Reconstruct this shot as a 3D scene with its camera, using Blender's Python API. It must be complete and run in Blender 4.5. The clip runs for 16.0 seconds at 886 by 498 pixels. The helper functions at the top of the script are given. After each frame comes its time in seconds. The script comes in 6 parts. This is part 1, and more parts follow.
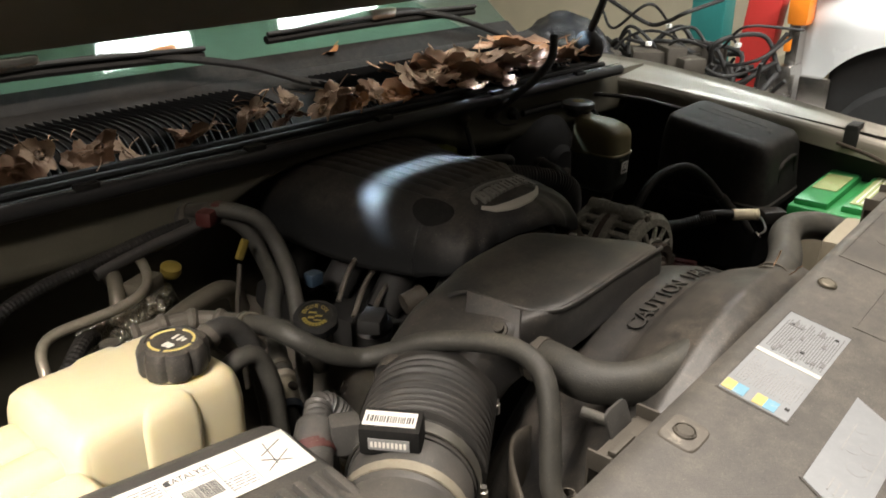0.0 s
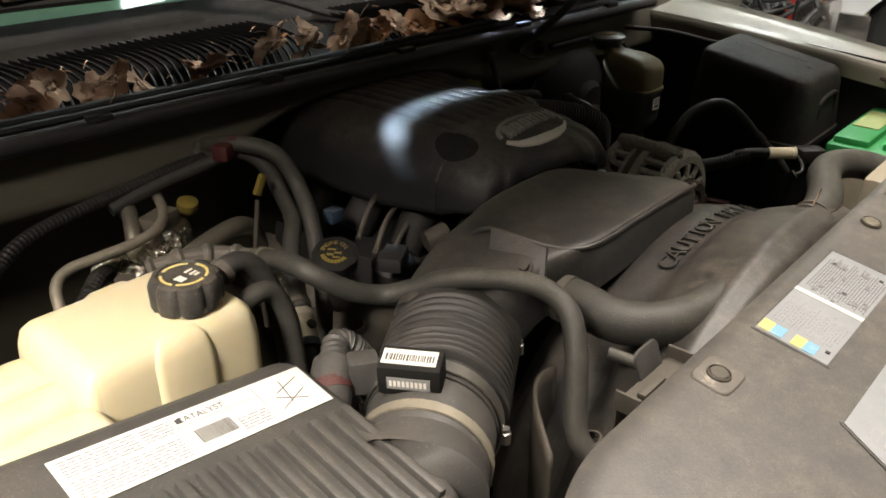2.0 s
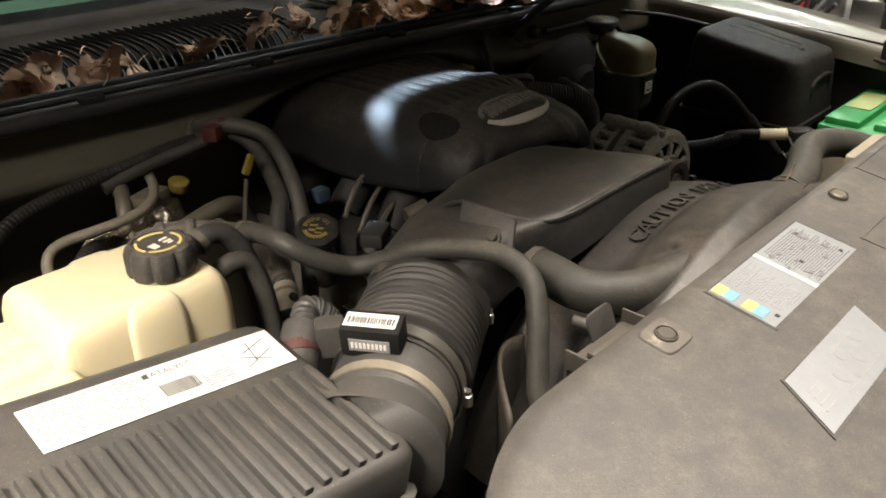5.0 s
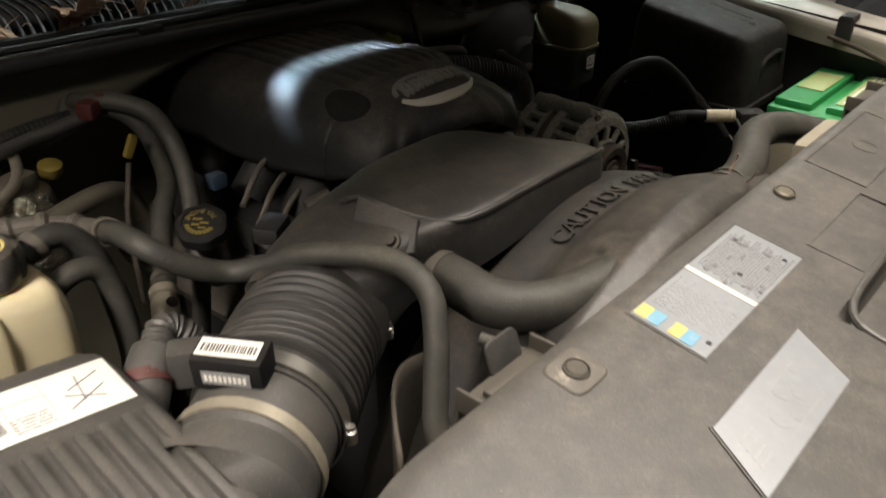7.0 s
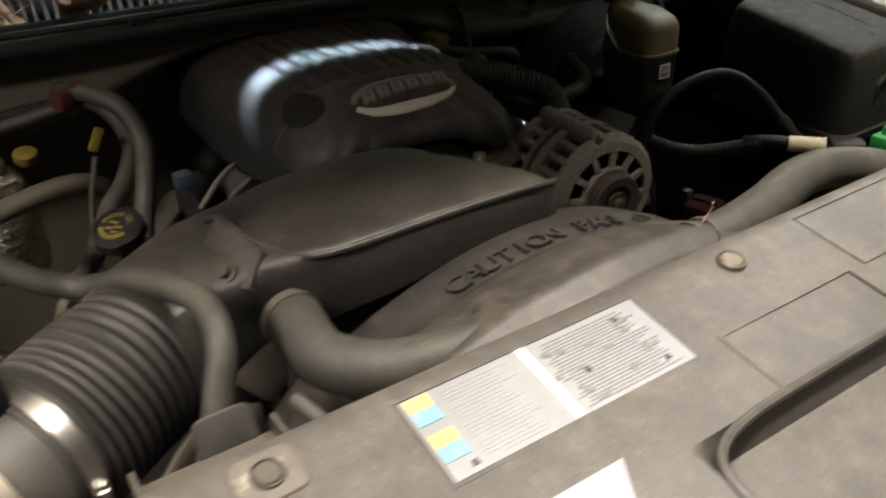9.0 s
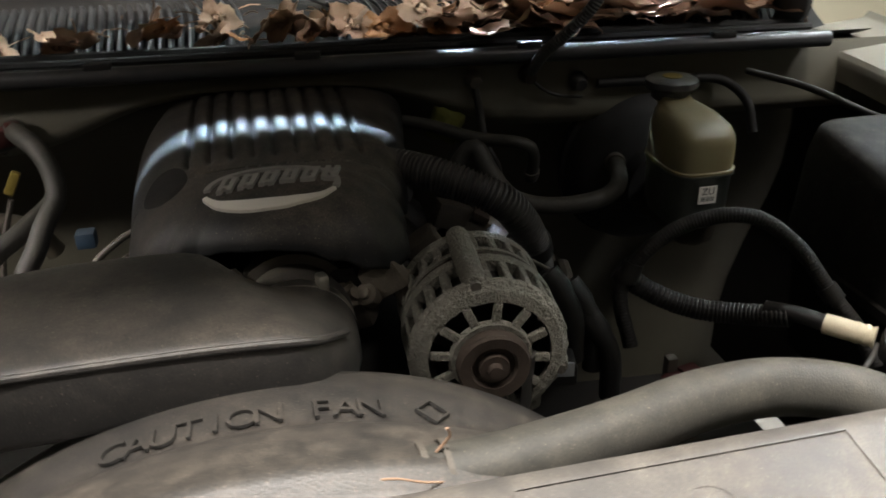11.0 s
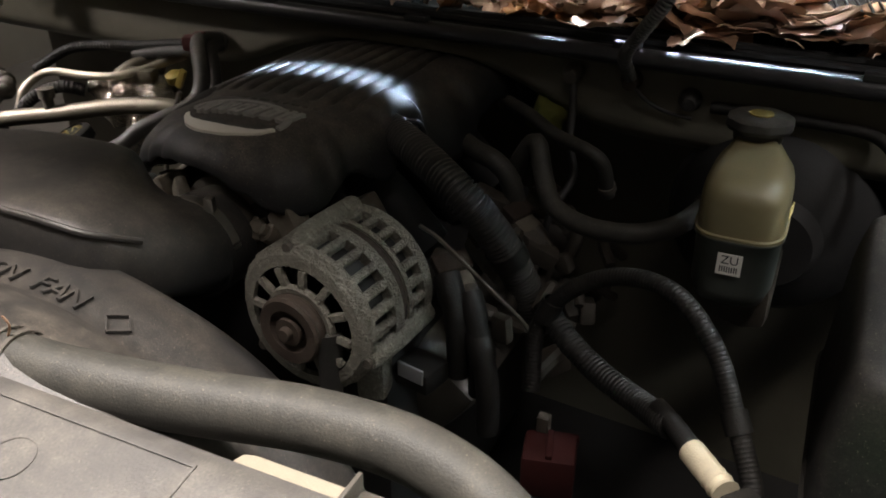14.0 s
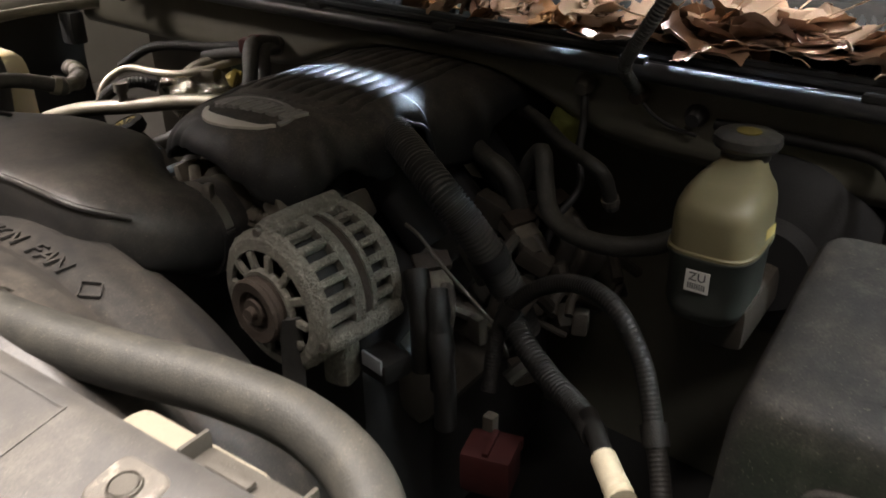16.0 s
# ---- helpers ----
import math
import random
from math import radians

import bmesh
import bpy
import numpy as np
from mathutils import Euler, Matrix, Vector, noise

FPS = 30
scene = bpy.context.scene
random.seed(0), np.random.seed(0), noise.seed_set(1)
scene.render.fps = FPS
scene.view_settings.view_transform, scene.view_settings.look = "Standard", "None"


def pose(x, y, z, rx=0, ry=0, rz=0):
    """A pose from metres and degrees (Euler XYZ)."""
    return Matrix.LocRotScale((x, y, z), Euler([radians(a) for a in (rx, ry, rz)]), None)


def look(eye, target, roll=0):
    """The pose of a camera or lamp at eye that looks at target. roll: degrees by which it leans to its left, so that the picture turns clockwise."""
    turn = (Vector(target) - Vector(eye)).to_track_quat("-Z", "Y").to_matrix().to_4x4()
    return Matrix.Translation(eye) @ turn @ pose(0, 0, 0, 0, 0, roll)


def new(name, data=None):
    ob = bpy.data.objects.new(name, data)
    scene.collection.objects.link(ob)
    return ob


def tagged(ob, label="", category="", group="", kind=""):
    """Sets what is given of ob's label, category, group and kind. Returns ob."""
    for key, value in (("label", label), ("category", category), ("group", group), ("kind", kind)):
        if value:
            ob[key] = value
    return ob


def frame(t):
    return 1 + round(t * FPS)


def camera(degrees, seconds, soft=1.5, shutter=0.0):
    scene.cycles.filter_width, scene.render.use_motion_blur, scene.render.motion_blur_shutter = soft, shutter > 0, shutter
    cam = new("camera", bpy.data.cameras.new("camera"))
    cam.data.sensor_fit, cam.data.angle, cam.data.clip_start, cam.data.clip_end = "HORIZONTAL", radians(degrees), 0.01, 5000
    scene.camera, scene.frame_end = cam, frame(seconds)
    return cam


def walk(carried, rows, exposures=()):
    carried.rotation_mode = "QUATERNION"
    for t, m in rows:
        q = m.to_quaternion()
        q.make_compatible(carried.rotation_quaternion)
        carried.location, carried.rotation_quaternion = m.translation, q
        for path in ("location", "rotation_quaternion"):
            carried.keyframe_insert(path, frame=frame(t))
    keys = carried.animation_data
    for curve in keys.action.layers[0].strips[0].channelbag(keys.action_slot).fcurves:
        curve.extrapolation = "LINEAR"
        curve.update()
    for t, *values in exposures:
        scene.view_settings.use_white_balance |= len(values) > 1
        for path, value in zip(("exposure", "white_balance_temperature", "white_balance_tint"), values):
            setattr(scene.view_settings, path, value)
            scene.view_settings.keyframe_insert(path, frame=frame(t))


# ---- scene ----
cam = camera(56.2, 16.0, soft=1.7, shutter=0.5)
METRES, EYE, TILT, LEAN, TURN = 2.0, 1.485, -23.0, 0.0, -50.0
ROWS = [
    (0.0, 0.0, 0.0, 0.0, 0.0, 0.0, 0.0),
    (0.5, 0.0014, 0.003, -0.0036, 0.94, -1.25, 0.1),
    (1.0, -0.0017, 0.0068, -0.005, 1.51, -2.25, -0.05),
    (1.5, -0.0017, 0.0118, -0.0068, 1.46, -3.17, -0.46),
    (2.0, 0.0004, 0.0178, -0.0052, 1.65, -3.85, -0.32),
    (2.5, -0.0006, 0.0181, -0.0045, 1.4, -4.37, 0.12),
    (3.0, -0.0022, 0.0147, -0.0025, 1.41, -3.8, -0.02),
    (3.5, 0.0016, 0.0111, -0.0045, 1.76, -3.45, -0.15),
    (6.0, 0.0497, 0.0215, -0.0208, 3.76, -5.08, -0.12),
    (6.5, 0.0597, 0.0379, -0.0182, 2.28, -6.52, 0.32),
    (7.0, 0.0554, 0.0661, -0.0038, 0.5, -6.41, -0.66),
    (7.5, 0.0505, 0.0984, 0.0069, -0.07, -6.14, -0.82),
    (8.0, 0.0635, 0.1044, 0.0111, 3.14, -5.81, -0.74),
    (8.5, 0.1316, 0.1092, 0.0096, 12.25, -7.13, -3.29),
    (9.0, 0.1928, 0.1471, 0.0173, 15.64, -7.69, -4.48),
    (9.5, 0.219, 0.1943, 0.041, 16.12, -5.45, -5.6),
    (12.0, 0.4265, 0.4111, 0.1189, 54.35, -14.38, -17.83),
    (12.5, 0.4923, 0.4533, 0.1341, 61.59, -18.31, -20.08),
    (13.0, 0.5001, 0.4879, 0.144, 64.02, -19.8, -21.46),
    (13.5, 0.4819, 0.5143, 0.1563, 69.44, -20.97, -23.81),
    (14.0, 0.4778, 0.5354, 0.1715, 74.29, -21.85, -22.03),
    (14.5, 0.4995, 0.568, 0.1882, 78.66, -23.17, -20.91),
    (15.0, 0.5321, 0.5931, 0.2007, 82.04, -23.84, -21.67),
    (15.5, 0.5352, 0.6009, 0.2016, 85.4, -24.69, -21.93),
    (16.0, 0.5061, 0.6026, 0.1982, 84.67, -24.73, -22.26),
]
walk(cam, [(t, pose(-0.927, 0, EYE, TILT, LEAN, TURN) @ pose(METRES * x, METRES * y, METRES * z, 90 + pitch, roll, yaw)) for t, x, y, z, yaw, pitch, roll in ROWS],
     exposures=[(0.0, 0.1, 6300, 10), (3.5, 0.1, 6450, 10), (5.8, 0.28, 6400, 10), (6.5, 0.06, 6300, 10), (7.2, -0.06, 6300, 10), (8.0, 0.0, 6300, 10), (8.5, 0.32, 6350, 10), (9.0, 0.36, 6450, 10), (9.7, 0.6, 6400, 10), (11.8, 0.95, 5850, 9), (12.5, 1.0, 6000, 14), (13.5, 0.85, 6000, 14), (14.0, 0.80, 6050, 13), (15.0, 1.14, 6100, 13), (15.5, 1.18, 6150, 13), (16.0, 0.92, 6150, 14)])

# ---------------------------------------------------------------- light
world = bpy.data.worlds.new("world")
scene.world = world
world.use_nodes = True
world.node_tree.nodes["Background"].inputs[0].default_value = (1.0, 0.93, 0.82, 1)
world.node_tree.nodes["Background"].inputs[1].default_value = 0.012


def area(name, eye, target, sx, sy, watts, colour, spread=180.0):
    lamp = bpy.data.lights.new(name, "AREA")
    lamp.shape, lamp.size, lamp.size_y, lamp.energy, lamp.color = "RECTANGLE", sx, sy, watts, colour
    lamp.spread = radians(spread)
    ob = new(name, lamp)
    ob.matrix_world = look(eye, target)
    return ob


WARM = (1.0, 0.89, 0.765)
# workshop tube hung over the truck's nose
area("tube_lamp_front", (0.05, 0.070, 3.1), (0.05, 0.080, 1.0), 2.4, 0.16, 96, WARM)
# unseen fill lamp, added to brighten the cover's front and the duct
area("fill_lamp_right", (0.95, -0.32, 3.1), (0.1, 0.5, 1.0), 0.9, 0.2, 4, WARM)
# unseen side lamp, its beam narrowed to brighten only tank and airbox
area("side_lamp_tank", (-1.5, 0.25, 2.05), (-0.72, 0.55, 1.0), 0.30, 0.30, 3.0, WARM, 40)
# unseen lamp added to light the white truck and the things beside it
area("fill_lamp_far", (2.5, -0.4, 3.0), (3.2, 1.4, 0.6), 1.2, 0.3, 50, (1.0, 0.94, 0.86), 110)
# daylight that slips in between the open hood and the cowl
area("daylight_gap", (0.03, 1.36, 1.60), (0.0, 0.80, 1.09), 0.50, 0.012, 0.15, (0.66, 0.82, 1.0), 3.0)
area("daylight_gap", (0.49, 1.36, 1.60), (0.49, 0.928, 1.149), 0.54, 0.018, 0.29, (0.66, 0.82, 1.0), 2.0)


# ---------------------------------------------------------------- materials
def mat(name, base, rough=0.6, metal=0.0, var=0.25, scale=40.0, bump=0.08, dust=0.0, dust_col=(0.23, 0.19, 0.145),
        fine=600.0, wear=0.0, wear_col=(0.3, 0.27, 0.23), spec=0.5, sss=0.0, trans=0.0, bd=0.002, dust_shade_from=-0.3):
    m = bpy.data.materials.new(name)
    m.use_nodes = True
    nt = m.node_tree
    N, L = nt.nodes, nt.links
    b = N["Principled BSDF"]
    tc = N.new("ShaderNodeTexCoord")
    n1 = N.new("ShaderNodeTexNoise")
    n1.inputs["Scale"].default_value, n1.inputs["Detail"].default_value, n1.inputs["Roughness"].default_value = scale, 8, 0.68
    n2 = N.new("ShaderNodeTexNoise")
    n2.inputs["Scale"].default_value, n2.inputs["Detail"].default_value = fine, 3
    n0 = N.new("ShaderNodeTexNoise")
    n0.inputs["Scale"].default_value, n0.inputs["Detail"].default_value = scale * 0.22, 5
    for n in (n0, n1, n2):
        L.new(tc.outputs["Object"], n.inputs["Vector"])
    mix = N.new("ShaderNodeMix")
    mix.data_type = "RGBA"
    mix.inputs["A"].default_value = (*[c * (1 - var) for c in base], 1)
    mix.inputs["B"].default_value = (*[min(1, c * (1 + var)) for c in base], 1)
    L.new(n1.outputs["Fac"], mix.inputs["Factor"])
    col = mix.outputs["Result"]

    def over(col, fac, c):
        x = N.new("ShaderNodeMix")
        x.data_type = "RGBA"
        L.new(fac, x.inputs["Factor"])
        L.new(col, x.inputs["A"])
        x.inputs["B"].default_value = (*c, 1)
        return x.outputs["Result"]

    def ramp(src, a, z, top):
        r = N.new("ShaderNodeMapRange")
        r.inputs["From Min"].default_value, r.inputs["From Max"].default_value = a, z
        r.inputs["To Max"].default_value = top
        L.new(src, r.inputs["Value"])
        return r.outputs["Result"]

    def times(a, c):
        x = N.new("ShaderNodeMath")
        x.operation = "MULTIPLY"
        L.new(a, x.inputs[0])
        L.new(c, x.inputs[1])
        return x.outputs[0]

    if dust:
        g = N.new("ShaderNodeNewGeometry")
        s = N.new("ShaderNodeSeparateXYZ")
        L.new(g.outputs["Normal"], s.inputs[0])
        up = ramp(s.outputs["Z"], dust_shade_from, 0.9, 1.0)
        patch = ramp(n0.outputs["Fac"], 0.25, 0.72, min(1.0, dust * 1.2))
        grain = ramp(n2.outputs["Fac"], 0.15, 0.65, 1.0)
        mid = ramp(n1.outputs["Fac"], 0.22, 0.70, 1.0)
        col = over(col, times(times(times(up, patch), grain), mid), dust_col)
    if dust > 0.3:
        col = over(col, ramp(n2.outputs["Fac"], 0.68, 0.74, 0.45), tuple(min(1, c * 1.5) for c in dust_col))
    if wear:
        col = over(col, ramp(n1.outputs["Fac"], 0.56, 0.66, wear), wear_col)
    L.new(col, b.inputs["Base Color"])
    b.inputs["Metallic"].default_value = metal
    b.inputs["Specular IOR Level"].default_value = spec
    r = N.new("ShaderNodeMapRange")
    r.inputs["To Min"].default_value, r.inputs["To Max"].default_value = max(0.02, rough - 0.12), min(1, rough + 0.12)
    L.new(n0.outputs["Fac"], r.inputs["Value"])
    L.new(r.outputs["Result"], b.inputs["Roughness"])
    if bump:
        add = N.new("ShaderNodeMath")
        L.new(n2.outputs["Fac"], add.inputs[0])
        L.new(n1.outputs["Fac"], add.inputs[1])
        bp = N.new("ShaderNodeBump")
        bp.inputs["Strength"].default_value, bp.inputs["Distance"].default_value = bump, bd
        L.new(add.outputs[0], bp.inputs["Height"])
        L.new(bp.outputs["Normal"], b.inputs["Normal"])
    if sss:
        b.inputs["Subsurface Weight"].default_value = sss
        b.inputs["Subsurface Radius"].default_value = (0.03, 0.022, 0.010)
        b.inputs["Subsurface Scale"].default_value = 0.6
    if trans:
        b.inputs["Transmission Weight"].default_value = trans
    return m


M_PANEL = mat("dusty_grey_plastic", (0.080, 0.076, 0.072), 0.44, var=0.22, dust=0.85, dust_col=(0.220, 0.196, 0.160), scale=50, bump=0.12, wear=0.16, wear_col=(0.19, 0.175, 0.16))
M_SHELL = mat("black_moulded_plastic", (0.024, 0.024, 0.024), 0.42, var=0.4, dust=0.50, scale=55, bump=0.16, wear=0.15, wear_col=(0.10, 0.09, 0.078))
# real dust on top; kept off the flanks so their colour holds the shade
M_COVER = mat("engine_cover_plastic", (0.017, 0.0175, 0.018), 0.55, spec=0.30, var=0.35, dust=0.6, scale=40, bump=0.12, dust_shade_from=0.2)
M_FUSE = mat("fuse_box_plastic", (0.015, 0.015, 0.015), 0.62, spec=0.25, var=0.4, dust=0.34, scale=60, bump=0.15, dust_col=(0.21, 0.18, 0.14), wear=0.10, wear_col=(0.12, 0.11, 0.10))
M_PADS = mat("worn_pad", (0.15, 0.135, 0.115), 0.6, var=0.5, scale=70, bump=0.3, dust=0.4, wear=0.75, wear_col=(0.40, 0.36, 0.29))
M_BOX = mat("airbox_plastic", (0.050, 0.049, 0.047), 0.5, dust=0.4, scale=30, bump=0.12)
M_RUBBER = mat("black_rubber", (0.026, 0.0255, 0.0245), 0.55, var=0.4, dust=0.27, scale=45, bump=0.2)
M_HOSE = mat("weathered_hose", (0.036, 0.035, 0.031), 0.58, var=0.45, dust=0.40, dust_col=(0.205, 0.180, 0.130), scale=45, bump=0.2)
# grimy black, darkened further so the colour carries the deep bay's shade
M_DARK = mat("grimy_shaded_black", (0.014, 0.0135, 0.013), 0.7, dust=0.05, scale=30, bump=0.2)
M_GRIME = mat("oily_cast_metal", (0.10, 0.09, 0.075), 0.6, 0.3, dust=0.3, scale=45, bump=0.35)
M_ALU = mat("oxidised_aluminium", (0.22, 0.21, 0.175), 0.72, 0.2, var=0.55, scale=150, bump=1.0, dust=0.3, fine=420, wear=0.6, wear_col=(0.42, 0.40, 0.35), bd=0.004)
# grime darkened below M_GRIME to put the low bay's shade into the colour
M_OILYSHADE = mat("oily_grime_in_shade", (0.048, 0.041, 0.032), 0.6, 0.1, var=0.5, dust=0.4, scale=60, bump=0.4, dust_col=(0.13, 0.105, 0.075))
# blacker than M_RUBBER: shade round the cables is put into the colour
M_LOOM = mat("shaded_black_conduit", (0.011, 0.0105, 0.010), 0.55, spec=0.3, var=0.4, dust=0.12, scale=45, bump=0.2)
# M_RED darkened for the terminal cover: the bay's shadow is in the colour
M_SHADERED = mat("shaded_red_plastic", (0.022, 0.003, 0.0025), 0.8, spec=0.2, var=0.4, scale=60, bump=0.15)
M_CAST = mat("dusty_brown_casting", (0.15, 0.13, 0.10), 0.75, 0.1, var=0.5, dust=0.4, scale=90, bump=0.6)
M_FOAM = mat("yellow_green_foam", (0.16, 0.165, 0.035), 0.85, var=0.4, scale=90, bump=0.5)
M_STEEL = mat("bright_steel", (0.62, 0.60, 0.55), 0.32, 1.0, var=0.15, scale=60, bump=0.05)
M_PIPE = mat("dull_aluminium_pipe", (0.20, 0.18, 0.14), 0.5, 0.6, var=0.3, scale=50, bump=0.1, dust=0.2)
M_BAND = mat("tarnished_steel_band", (0.42, 0.38, 0.30), 0.42, 0.6, var=0.35, scale=70, bump=0.1, wear=0.4, wear_col=(0.25, 0.17, 0.09))
M_RUST = mat("rusty_steel", (0.045, 0.032, 0.023), 0.8, 0.2, var=0.5, scale=90, bump=0.5)
M_TANK = mat("cream_polyethylene", (0.60, 0.53, 0.345), 0.42, var=0.10, scale=14, bump=0.05, sss=0.25, wear=0.25, wear_col=(0.55, 0.44, 0.24))
M_RES = mat("yellowed_translucent_plastic", (0.19, 0.165, 0.09), 0.4, var=0.2, scale=18, bump=0.06, sss=0.15, dust=0.35, dust_col=(0.22, 0.18, 0.11))
M_FLUID = mat("dark_lower_bottle", (0.088, 0.098, 0.085), 0.35, var=0.3, scale=18, bump=0.05, dust=0.2)
M_PAINT = mat("green_grey_body_paint", (0.105, 0.098, 0.074), 0.5, var=0.2, scale=12, bump=0.06, dust=0.5, dust_col=(0.19, 0.165, 0.115))
M_PEWTER = mat("pewter_body_paint", (0.23, 0.21, 0.175), 0.38, 0.2, var=0.15, scale=20, bump=0.03, dust=0.5, dust_col=(0.27, 0.24, 0.19))
M_HOOD = mat("hood_underside_paint", (0.15, 0.135, 0.105), 0.55, var=0.25, scale=10, bump=0.08, dust=0.3)
M_SEAL = mat("rubber_weatherstrip", (0.03, 0.031, 0.034), 0.35, dust=0.25, scale=30, bump=0.1)
M_GREEN = mat("green_battery_plastic", (0.025, 0.23, 0.06), 0.4, var=0.1, scale=30, bump=0.04, dust=0.2, dust_col=(0.25, 0.4, 0.2))
M_GLABEL = mat("worn_battery_label", (0.30, 0.36, 0.15), 0.5, var=0.3, scale=80, wear=0.8, wear_col=(0.45, 0.30, 0.16))
M_WHITE = mat("white_label_paper", (0.74, 0.72, 0.66), 0.5, var=0.05, scale=60, bump=0.02, wear=0.25, wear_col=(0.6, 0.56, 0.48))
M_SILVER = mat("silver_label_film", (0.37, 0.385, 0.405), 0.38, 0.35, var=0.12, scale=90, bump=0.05, wear=0.4, wear_col=(0.42, 0.42, 0.42))
M_INK = mat("label_ink", (0.05, 0.05, 0.05), 0.6, var=0.2, scale=200, bump=0)
M_GREYINK = mat("faded_ink", (0.23, 0.23, 0.23), 0.6, var=0.3, scale=200, bump=0)
M_PALEINK = mat("pale_ink", (0.40, 0.40, 0.40), 0.6, var=0.3, scale=200, bump=0)
M_YELLOW = mat("yellow_print", (0.70, 0.57, 0.20), 0.5, var=0.15, scale=100, bump=0, wear=0.6, wear_col=(0.62, 0.58, 0.42))
M_BLUE = mat("blue_print", (0.22, 0.45, 0.60), 0.5, var=0.15, scale=100, bump=0, wear=0.6, wear_col=(0.46, 0.55, 0.60))
M_RED = mat("red_plastic", (0.062, 0.009, 0.008), 0.6, var=0.25, scale=50, bump=0.1, dust=0.35)
M_BRASS = mat("brass_yellow", (0.22, 0.165, 0.035), 0.45, 0.3, var=0.25, scale=60, bump=0.1)
M_SWOOSH = mat("satin_nickel_trim", (0.60, 0.57, 0.50), 0.45, 0.0, var=0.10, scale=60, bump=0.05, dust=0.2)
M_LOGO = mat("worn_grey_emblem", (0.24, 0.23, 0.215), 0.55, 0.0, var=0.3, scale=90, bump=0.2, dust=0.3)
M_WIRE = mat("cream_tape", (0.62, 0.54, 0.38), 0.6, var=0.3, scale=90, bump=0.2, wear=0.4, wear_col=(0.30, 0.22, 0.13))
M_LEAF = mat("dead_leaf_brown", (0.32, 0.18, 0.105), 0.85, var=0.45, scale=45, bump=0.4, wear=0.35, wear_col=(0.38, 0.22, 0.11), fine=300)
M_LEAF2 = mat("dead_leaf_tan", (0.45, 0.285, 0.185), 0.85, var=0.35, scale=45, bump=0.4, wear=0.35, wear_col=(0.22, 0.11, 0.05), fine=300)
M_LEAF3 = mat("dead_leaf_orange", (0.38, 0.165, 0.055), 0.7, var=0.35, scale=45, bump=0.4, wear=0.3, wear_col=(0.22, 0.1, 0.04), fine=300)
M_FOIL = mat("crinkled_foil", (0.60, 0.57, 0.48), 0.22, 1.0, var=0.25, scale=70, bump=0.9, fine=160, bd=0.006)
M_CREAM = mat("cream_radiator_tank", (0.33, 0.29, 0.215), 0.7, var=0.25, scale=35, bump=0.2, dust=0.4)
M_WALL = mat("cream_workshop_wall", (0.60, 0.54, 0.40), 0.8, var=0.12, scale=4, bump=0.1)
M_FLOOR = mat("oil_stained_concrete", (0.22, 0.20, 0.18), 0.7, var=0.3, scale=5, bump=0.2, wear=0.4, wear_col=(0.1, 0.09, 0.08))
M_WPAINT = mat("white_truck_paint", (0.72, 0.72, 0.72), 0.25, var=0.05, scale=10, bump=0.01)
M_TYRE = mat("tyre_rubber", (0.02, 0.02, 0.02), 0.8, var=0.3, scale=40, bump=0.3)
M_CHROME = mat("worn_chrome", (0.62, 0.60, 0.58), 0.22, 1.0, var=0.15, scale=30, bump=0.1)
M_AMBER = mat("amber_lens", (0.75, 0.22, 0.02), 0.2, var=0.1, scale=40, bump=0.02)
M_REDP = mat("red_enamel", (0.42, 0.03, 0.025), 0.4, var=0.15, scale=20, bump=0.05)
M_TEAL = mat("teal_enamel", (0.03, 0.19, 0.18), 0.45, var=0.15, scale=20, bump=0.05)
M_PLASTICBAG = mat("black_plastic_sheet", (0.02, 0.02, 0.022), 0.18, var=0.3, scale=30, bump=1.0, fine=90, bd=0.01)
M_COWL = mat("dark_cowl_plastic", (0.012, 0.012, 0.012), 0.75, spec=0.12, var=0.3, scale=60, bump=0.2, dust=0.10)
M_LOUVRE = mat("satin_black_louvre", (0.018, 0.018, 0.019), 0.48, spec=0.4, var=0.3, scale=60, bump=0.05, dust=0.15)
M_PAPER = mat("white_paper", (0.85, 0.85, 0.80), 0.7, var=0.03, scale=20, bump=0.02)
# dark brown for closing walls and ceiling, chosen to cut bounce into the bay
M_BACK = mat("low_bounce_brown", (0.13, 0.115, 0.095), 0.85, var=0.2, scale=4, bump=0.1)
M_NAVY = mat("dusty_blue_plastic", (0.018, 0.04, 0.07), 0.6, var=0.2, scale=60, bump=0.1, dust=0.3)
M_DASH = mat("green_grey_dash", (0.048, 0.070, 0.056), 0.7, var=0.2, scale=20, bump=0.1)

M_GLASS = bpy.data.materials.new("green_tinted_windshield")
M_GLASS.use_nodes = True
_b = M_GLASS.node_tree.nodes["Principled BSDF"]
_b.inputs["Base Color"].default_value = (0.45, 0.80, 0.62, 1)
_b.inputs["Transmission Weight"].default_value, _b.inputs["Roughness"].default_value = 1.0, 0.02
_b.inputs["IOR"].default_value = 1.35


# ---------------------------------------------------------------- shapes
def thing(name, loc, label, category, group="", kind=""):
    ob = new(name)
    ob.empty_display_size = 0.02
    ob.location = loc
    return tagged(ob, label, category, group, kind)


